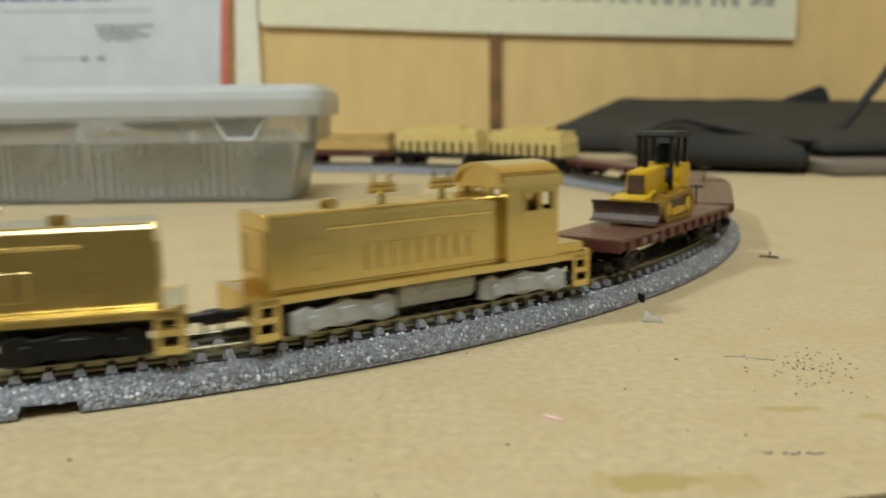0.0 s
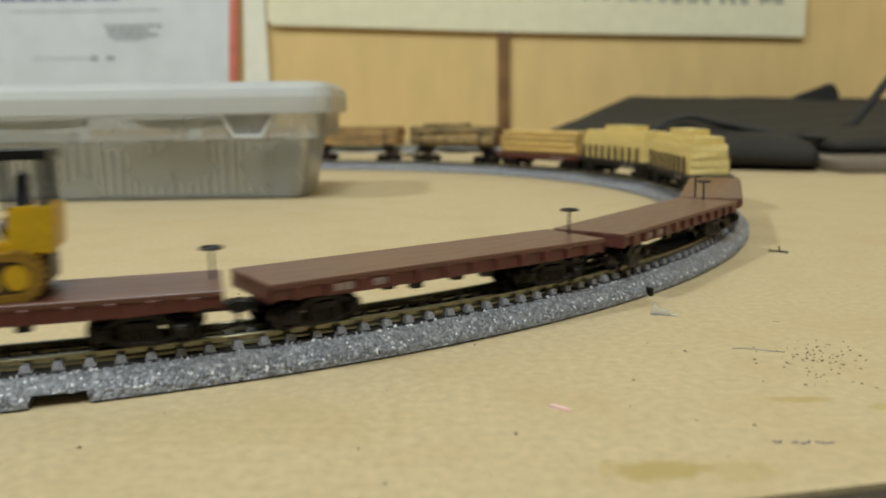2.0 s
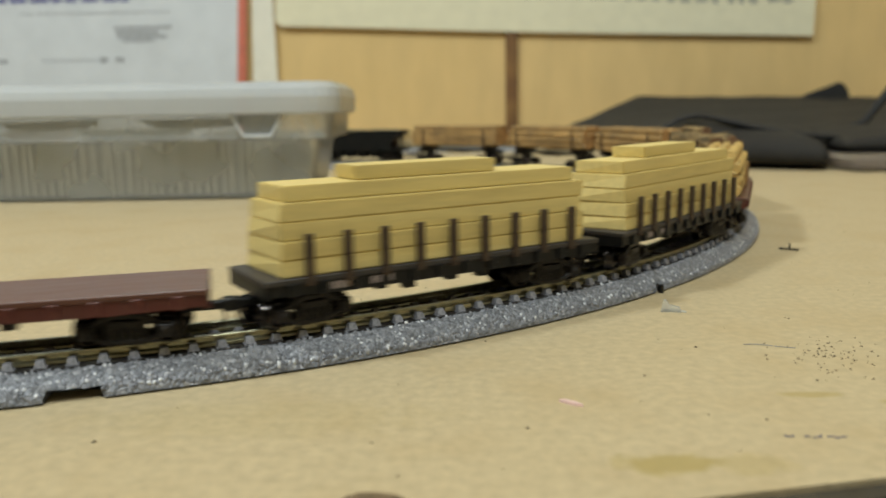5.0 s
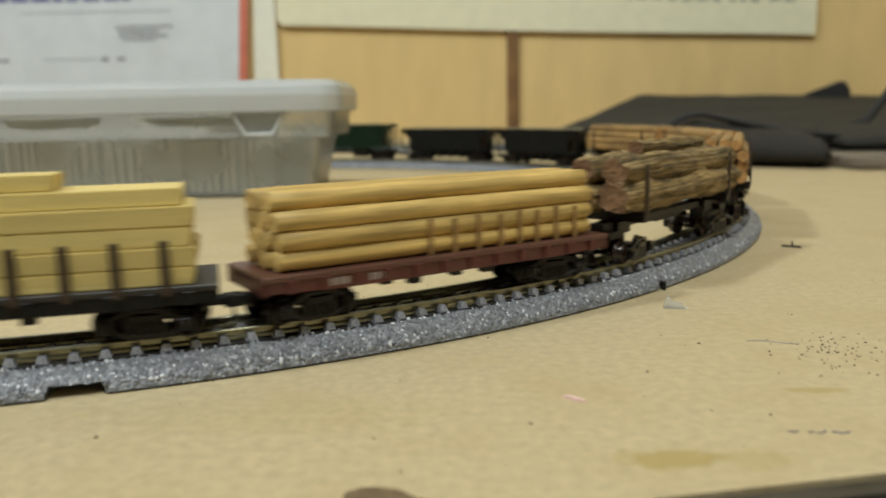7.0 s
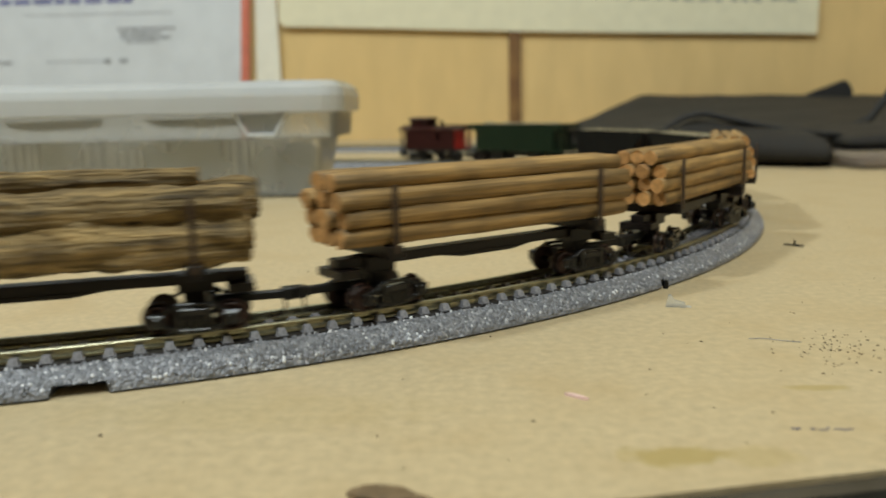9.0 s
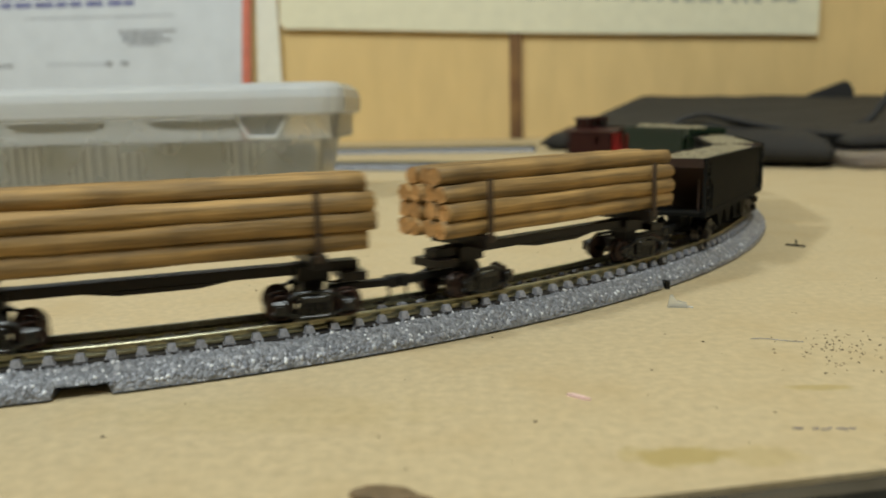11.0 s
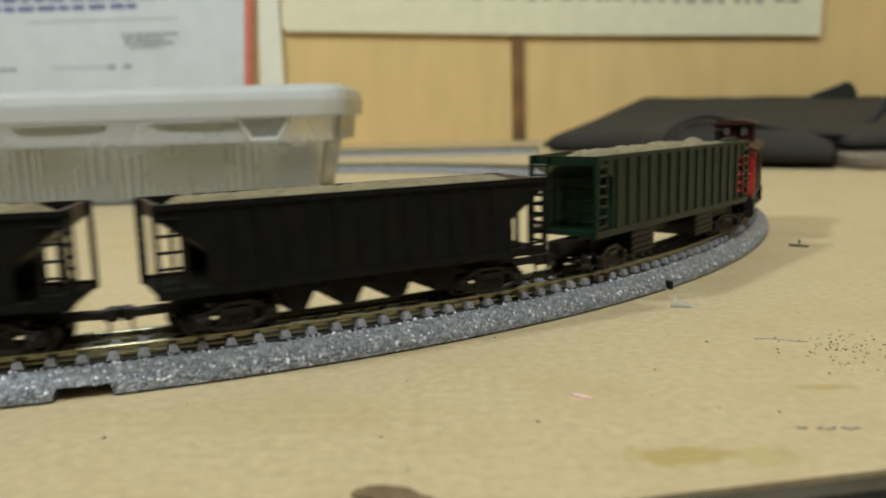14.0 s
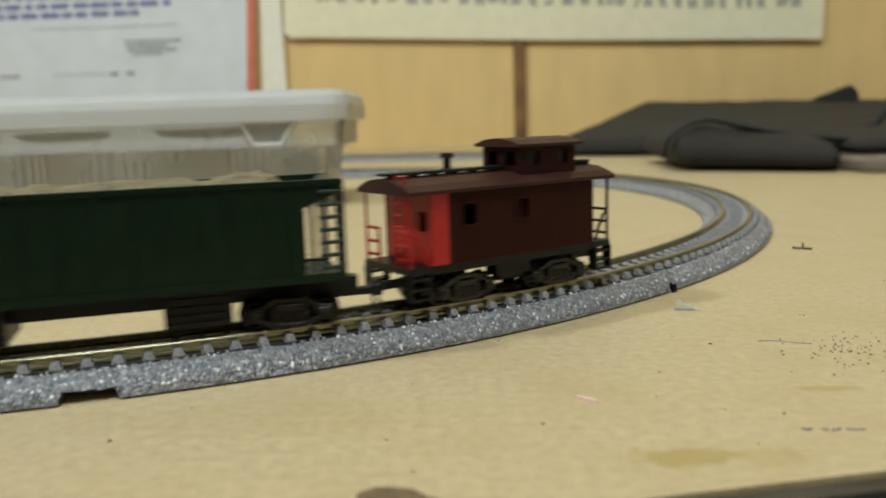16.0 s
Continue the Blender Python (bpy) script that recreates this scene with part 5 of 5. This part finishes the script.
    part("divider", bm, CARD, inner, "white upright divider", mm=False)
    foam = thing("grey_foam_block", "slate grey foam block inside the box", "foam")
    bm = bmesh.new()
    box(bm, -0.0955, -0.0790, y0 + 0.009, y0 + 0.056, 0.0025, 0.0285)
    soften(bm, 0.004, 3)
    part("foam", bm, SLATE, foam, mm=False, smooth=True)
    for cx, half in ((-0.222, 0.013), (-0.140, 0.023), (-0.30, 0.018)):
        s = thing("grey_strip", "slate grey curved strip lying in the box", "strip")
        bm = bmesh.new()
        prism(bm, [(cx - half, 0.0425), (cx - half * 0.5, 0.0385), (cx + half * 0.4, 0.0375), (cx + half, 0.0395), (cx + half, 0.043)], "y", y0 - 0.002, y0 + 0.06)
        part("strip", bm, SLATE, s, mm=False)


def on_wall(name, corners, y, mat, parent=None, thick=0.003, label=""):
    bm = bmesh.new()
    prism(bm, corners, "y", y - thick, y)
    return part(name, bm, mat, parent, label, mm=False)


def wall_sheets():
    poster = thing("poster", "cream paper poster with rows of unreadable dark script", "poster")
    low = lambda x: 0.1759 - 0.03585 * (x + 0.2658)
    pts = [(-0.258, low(-0.258) - 0.0005)]
    for i in range(1, 24):
        x = -0.258 + (0.5542 + 0.258) * i / 24
        pts.append((x, low(x) - 0.0022 * math.sin(math.pi * i / 24) ** 2))
    pts += [(0.5542, low(0.5542)), (0.56, 0.70), (-0.25, 0.72), (-0.2675, low(-0.265) + 0.010), (-0.264, low(-0.265) + 0.003)]
    on_wall("sheet", pts, 1.2910, PAPER, poster, 0.002)
    rng = random.Random(3)
    for row in range(4):
        x = -0.215
        while x < 0.515:
            w = rng.uniform(0.007, 0.018)
            z = low(x) + 0.0450 + 0.0100 * (0.515 - x) + row * 0.036 + rng.uniform(-0.001, 0.003)
            h = rng.uniform(0.010, 0.021)
            k = rng.uniform(-0.004, 0.004)
            on_wall("script_bar", [(x, z), (x + w, z - 0.0316 * w + k * 0.3), (x + w + k, z + h), (x + k, z + h * rng.uniform(0.5, 1))], 1.2889, SCRIPT, poster, 0.0004)
            x += w + rng.uniform(0.003, 0.016)
    sheet = thing("framed_notice", "grey blue printed notice with red edge leaning on the wall", "notice")
    on_wall("sheet", [(-0.95, 0.001), (-0.3361, 0.001), (-0.3214, 0.225), (-0.316, 0.70), (-0.95, 0.70)], 1.2895, BOARD, sheet, 0.004)
    on_wall("red_edge", [(-0.3361, 0.001), (-0.3228, 0.001), (-0.3093, 0.225), (-0.304, 0.70), (-0.316, 0.70), (-0.3214, 0.225)], 1.2895, RED_STRIP, sheet, 0.006, "faded red edge strip")
    strip = thing("white_board_edge", "white painted strip standing beside the notice", "board")
    on_wall("strip", [(-0.3106, 0.001), (-0.2680, 0.001), (-0.2709, 0.225), (-0.272, 0.70), (-0.3, 0.70), (-0.3022, 0.225)], 1.2938, WHITE_STRIP, strip, 0.004)
    bars = [(-0.512, -0.4245, 0.1590, 0.1636), (-0.509, -0.445, 0.1520, 0.1565), (-0.507, -0.432, 0.1455, 0.1500), (-0.500, -0.452, 0.1400, 0.1435), (-0.537, -0.526, 0.1105, 0.117), (-0.513, -0.497, 0.1105, 0.117), (-0.71, -0.678, 0.1115, 0.1165)]
    for a, b, c, d in bars:
        a, b, c, d = a * 1.007, b * 1.007, c + 0.0156, d + 0.0156
        x = a
        while x < b - 0.002:
            w = min(rng.uniform(0.005, 0.014), b - x)
            on_wall("print_bar", [(x, c), (x + w, c), (x + w, d), (x, d)], 1.2853, INK, sheet, 0.0003)
            x += w + rng.uniform(0.001, 0.003)
    for a, b, z in ((-0.6594, -0.4283, 0.1995), (-0.6324, -0.542, 0.1292)):
        on_wall("rule_line", [(a, z), (b, z), (b, z + 0.0012), (a, z + 0.0012)], 1.2853, INK, sheet, 0.0003)
    for z, x1 in ((0.2200, -0.489), (0.2335, -0.439), (0.2480, -0.45), (0.2620, -0.47)):
        x = -0.72
        while x < x1 - 0.004:
            w = min(rng.uniform(0.010, 0.03), x1 - x)
            on_wall("print_bar", [(x, z - 0.004), (x + w, z - 0.004), (x + w, z + 0.004), (x, z + 0.004)], 1.2853, BLUE_INK, sheet, 0.0003, "violet blue printed line")
            x += w + rng.uniform(0.003, 0.007)


def soft_form(name, corners, low, high, mat, parent, wrinkle, nu=44, nv=34, round_=0.16, seed=0):
    """A padded slab over four floor corners; low, high: heights under and over each corner."""
    bm = bmesh.new()
    c = [Vector((x, y, 0)) for x, y in corners]

    def at(u, v, vals):
        return (vals[0] * (1 - u) + vals[1] * u) * (1 - v) + (vals[3] * (1 - u) + vals[2] * u) * v

    grids = []
    for top in (0, 1):
        g = []
        for i in range(nu + 1):
            row = []
            for j in range(nv + 1):
                u, v = i / nu, j / nv
                p = at(u, v, c)
                e = min(u, 1 - u, v * 1.0, (1 - v))
                k = min(1.0, e / round_)
                k = math.sqrt(max(0, 1 - (1 - k) ** 2))
                lo, hi = at(u, v, low), at(u, v, high)
                mid = lo + (hi - lo) * 0.35
                z = mid + (hi - mid) * k if top else mid + (lo - mid) * k
                if top:
                    q = Vector((p.x * 14, p.y * 14, seed))
                    z += k * wrinkle * (noise.noise(q) + 0.5 * noise.noise(q * 2.7) + 0.25 * noise.noise(q * 6))
                w = 0.25 * wrinkle
                row.append(bm.verts.new((p.x + w * noise.noise(Vector((u * 9, v * 9, seed + 3))), p.y + w * noise.noise(Vector((u * 9, v * 9, seed + 7))), max(0.0003, z))))
            g.append(row)
        grids.append(g)
    for g, flip in ((grids[0], True), (grids[1], False)):
        for i in range(nu):
            for j in range(nv):
                f = (g[i][j], g[i + 1][j], g[i + 1][j + 1], g[i][j + 1])
                bm.faces.new(f[::-1] if flip else f)
    bmesh.ops.remove_doubles(bm, verts=bm.verts, dist=0.00025)
    return part(name, bm, mat, parent, mm=False, smooth=True)


def dark_bag():
    bag = thing("fabric_bag", "flat charcoal fabric bag with black straps on the table", "bag")
    soft_form("bag_body", [(0.088, 0.893), (0.55, 0.62), (0.70, 1.25), (0.265, 1.24)], [0, 0, 0, 0], [0.018, 0.021, 0.053, 0.063], FABRIC, bag, 0.0022, round_=0.05, seed=1)
    soft_form("front_pocket", [(0.158, 0.605), (0.252, 0.550), (0.32, 0.70), (0.166, 0.76)], [0, 0, 0, 0], [0.036, 0.024, 0.028, 0.037], FABRIC, bag, 0.0035, round_=0.3, seed=4)
    bm = bmesh.new()
    tube(bm, [(0.1525, 0.622, 0.011), (0.1540, 0.620, 0.0224), (0.160, 0.6176, 0.0295), (0.1681, 0.6176, 0.0345), (0.178, 0.6176, 0.0372), (0.1868, 0.6176, 0.0375), (0.200, 0.612, 0.0340), (0.2161, 0.608, 0.0300), (0.2413, 0.60, 0.0245), (0.2706, 0.60, 0.0210), (0.31, 0.61, 0.019)], 0.0023, 8, 2.2)
    part("strap", bm, STRAP, bag, "black webbing strap", mm=False, smooth=True)
    bm = bmesh.new()
    tube(bm, [(0.343, 0.73, 0.020), (0.3583, 0.72, 0.0291), (0.374, 0.72, 0.050), (0.391, 0.72, 0.0732), (0.43, 0.74, 0.12), (0.50, 0.78, 0.17)], 0.0034, 8, 1.6)
    part("strap", bm, STRAP, bag, "black webbing strap", mm=False, smooth=True)
    bm = bmesh.new()
    prism(bm, [(0.468, 0.040), (0.500, 0.058), (0.547, 0.0745), (0.556, 0.060), (0.557, 0.040)], "y", 1.165, 1.18)
    soften(bm, 0.003, 2)
    part("flap", bm, STRAP, bag, "black folded flap", mm=False)
    tray = thing("plastic_tray", "low clear plastic tray lying beside the bag", "tray")
    bm = bmesh.new()
    box(bm, 0.262, 0.37, 0.535, 0.640, 0.0005, 0.0115)
    soften(bm, 0.003, 3)
    part("tray", bm, TRAY, tray, mm=False)
    pouch = thing("fabric_pouch", "small charcoal fabric pouch lying on the tray", "pouch")
    soft_form("pouch_body", [(0.268, 0.565), (0.40, 0.55), (0.41, 0.66), (0.278, 0.665)], [0.0118, 0.0118, 0.0118, 0.0118], [0.022, 0.029, 0.033, 0.026], FABRIC, pouch, 0.002, 24, 20, 0.25, 9)


def litter():
    """Small scraps on the table."""
    t = thing("plastic_scrap", "tiny clear plastic offcut lying beside the track", "scrap")
    bm = bmesh.new()
    prism(bm, [(-2.3, 0.0), (2.2, 0.0), (1.9, 1.0), (-0.2, 1.5), (-1.1, 2.7), (-1.7, 2.6)], "y", -0.7, 0.7)
    ob = part("offcut", bm, CHIP, t)
    bm = bmesh.new()
    rod(bm, (-1.8, 1.2, 0.3), (3.2, -0.8, 0.25), 0.25, 6)
    part("sliver", bm, CHIP, t)
    t.matrix_basis = pose(0.0487, 0.1774, 0, 0, 0, -12)
    t = thing("black_spike", "tiny black plastic part lying on the table", "scrap")
    bm = bmesh.new()
    box(bm, -2.8, 2.8, -0.45, 0.45, 0, 0.5)
    rod(bm, (0.3, 0, 0.4), (0.2, 0.1, 2.0), 0.28, 6)
    box(bm, 1.2, 3.0, -0.6, 0.6, 0, 0.4)
    part("bar", bm, BLACK, t)
    t.matrix_basis = pose(0.1057, 0.2538, 0, 0, 0, -35)
    t = thing("black_plug", "tiny black plug stuck in the track's foot", "scrap")
    bm = bmesh.new()
    rod(bm, (0, 0, 0), (0, 0, 2.0), 0.7, 10)
    part("plug", bm, BLACK, t)
    p, d = track_point(math.radians(43.44) * R, 0.0124)
    t.matrix_basis = Matrix.Translation(p)
    t = thing("eraser_crumb", "tiny pink crumb lying on the table", "scrap")
    bm = bmesh.new()
    prism(bm, [(-2.0, -0.3), (-1.2, 0.4), (0.6, 0.35), (2.1, 0.1), (1.0, -0.35)], "z", 0, 0.45)
    part("crumb", bm, PINK, t)
    t.matrix_basis = pose(0.0182, 0.1203, 0, 0, 0, -40)
    t = thing("brown_scrap", "rough brown scrap lying at the table's edge", "scrap")
    bm = bmesh.new()
    bmesh.ops.create_icosphere(bm, subdivisions=4, radius=1)
    for v in bm.verts:
        k = 1 + 0.35 * noise.noise(v.co * 1.4 + Vector((3, 1, 2))) + 0.1 * noise.noise(v.co * 5)
        v.co = Vector((v.co.x * 4.4 * k, v.co.y * 1.9 * k, v.co.z * 0.9 * k + 0.4))
        v.co.z = max(v.co.z, 0)
    part("scrap", bm, LUMP, t, smooth=True)
    t.matrix_basis = pose(-0.0082, 0.0874, 0, 0, 0, -14)
    # ink marks, a thread and specks
    marks = thing("ink_marks", "faded blue pen marks drawn on the table", "marks")
    rng = random.Random(2)
    for i in range(9):
        x = 0.0459 + i * 0.00096 + rng.uniform(-0.0002, 0.0002)
        if i == 2:
            continue
        bm = bmesh.new()
        prism(bm, [(-0.45, -0.16), (0.4, -0.1), (0.45, 0.2), (-0.35, 0.16)], "z", 0.03, 0.09)
        o = part("pen_mark", bm, PEN, marks)
        o.matrix_basis = pose(x, 0.1064 + rng.uniform(-0.00035, 0.00035), 0, 0, 0, rng.uniform(-50, 50))
    thread = thing("thread", "short grey thread lying on the table", "thread")
    bm = bmesh.new()
    tube(bm, [(55.5, 150.8, 0.12), (57.6, 150.8, 0.15), (59.5, 150.2, 0.12), (61.5, 148.9, 0.15), (64.3, 148.1, 0.1)], 0.07, 5)
    part("strand", bm, INK, thread)
    bm = bmesh.new()

    def speck(x, y, r):
        z = rng.uniform(0.3, 0.6) * r
        vs = [bm.verts.new((x + r * math.cos(k * 1.2566 + rng.random() * 0.5) * rng.uniform(0.6, 1.2), y + r * math.sin(k * 1.2566) * rng.uniform(0.6, 1.2), 0.02)) for k in range(5)]
        tip = bm.verts.new((x, y, z + 0.05))
        for k in range(5):
            bm.faces.new((vs[k], vs[(k + 1) % 5], tip))

    for _ in range(95):
        u = rng.gauss(0, 1)
        speck(69.7 + u * 5.5, 144.4 + rng.gauss(0, 5.8) + u * 2.6, rng.uniform(0.12, 0.34))
    for _ in range(170):
        speck(rng.uniform(-60, 190), rng.uniform(95, 390), rng.uniform(0.08, 0.26))
    for x, y, r in ((10.6, 110.8, 0.35), (45.6, 113.0, 0.35), (46.1, 149.7, 0.4), (-50.8, 107.7, 0.45), (-42.0, 225.0, 0.5), (-32.5, 209.1, 0.5), (-52.2, 203.7, 0.5), (-38.3, 233.0, 0.45), (-30.2, 238.6, 0.6)):
        speck(x, y, r)
    tagged(part("table_specks", bm, CRUMB), "dark crumbs scattered on the table top", "crumbs", kind="stuff")


# ---- the train: what, arc length of its middle behind the mark, half its truck distance ----
TRAVEL = [136.1, 222.8, 309.8, 397.6, 485.7, 572.0, 656.7, 739.9, 821.5, 901.2, 980.2, 1058.8, 1136.6, 1213.2, 1288.1, 1361.5, 1433.9]


def travel(t):
    """Millimetres that the mark has gone at t seconds."""
    i = min(int(t), 15)
    p = [2 * TRAVEL[0] - TRAVEL[1]] + TRAVEL + [2 * TRAVEL[16] - TRAVEL[15]]
    a, b, c, d = p[i:i + 4]
    u = t - i
    return 0.5 * (2 * b + (c - a) * u + (2 * a - 5 * b + 4 * c - d) * u * u + (3 * b - a - 3 * c + d) * u ** 3)


def rows_for(behind, half, turned=False, ahead=0.0):
    rows = []
    for i in range(65):
        t = i * 0.25
        s = (travel(t) - behind) / 1000
        a, b = track_point(s + half * UNIT)[0], track_point(s - half * UNIT)[0]
        d = (a - b).normalized()
        m = (a + b) / 2 + d * (ahead * UNIT)
        turn = math.degrees(math.atan2(d.y, d.x)) + (180 if turned else 0)
        rows.append((t, pose(m.x, m.y, RAIL, 0, 0, turn)))
    return rows


room()
table()
far_track()
storage_box()
wall_sheets()
dark_bag()
litter()

UNIT = 0.00096  # the models are a little smaller than drawn
RED_FLAT = "oxide red flat car with brake wheel on its deck"
BLACK_FLAT = "black flat car with brown stakes under pale lumber"
TRAIN = [
    (switcher("raw brass switcher running with its hood to the rear", "black"), -216.8, 23.2, True, 0),
    (switcher("raw brass switcher with arched cab roof and grey trucks"), -128.3, 23.2, False, 0),
    (flat_car((-1,), label="oxide red flat car carrying the yellow bulldozer"), -38.7, 29.0, False, 0),
    (bulldozer(), -38.7, 29.0, False, -1.7),
    (flat_car((-1,), label=RED_FLAT), 47.2, 29.0, False, 0),
    (flat_car((-1,), label=RED_FLAT), 133.2, 29.0, False, 0),
    (flat_car((1,), label=RED_FLAT), 219.2, 29.0, False, 0),
    (flat_car((), True, 9, BLACK_FLAT, 39.4), 305.3, 28.5, False, 0),
    (lumber_stack(), 305.3, 28.5, False, 0),
    (flat_car((), True, 9, BLACK_FLAT, 39.4), 389.8, 28.5, False, 0),
    (lumber_stack(), 389.8, 28.5, False, 0),
    (flat_car((), label="oxide red flat car loaded with pale dowels"), 473.9, 28.5, False, 0),
    (dowel_load(), 473.9, 28.5, False, 0),
    (log_car(), 558.4, 28.5, False, 0),
    (bark_load(), 558.4, 28.5, False, 0),
    (log_car(), 647.5, 28.5, False, 0),
    (log_load(31), 647.5, 28.5, False, 0),
    (log_car(), 736.7, 28.5, False, 0),
    (log_load(32), 736.7, 28.5, False, 0),
    (log_car(), 825.9, 28.5, False, 0),
    (log_load(33), 825.9, 28.5, False, 0),
    (hopper_car(0, "black open hopper car with smooth sides and gravel"), 915.0, 28.0, False, 0),
    (hopper_car(12, "weathered black hopper car with ribbed sides and gravel"), 1003.3, 28.0, False, 0),
    (hopper_car(14, "dark green hopper car heaped with pale rubble", GREEN, 45.5, 28.0, 9.6, 28.6, 7.2, True), 1099.1, 36.0, False, 0),
    (caboose(), 1180.4, 14.2, False, 0),
]
UNIT = 0.001
track()
UNIT = 0.00096


def motions():
    for car, behind, half, turned, ahead in TRAIN:
        walk(car, rows_for(behind, half, turned, ahead))


motions()
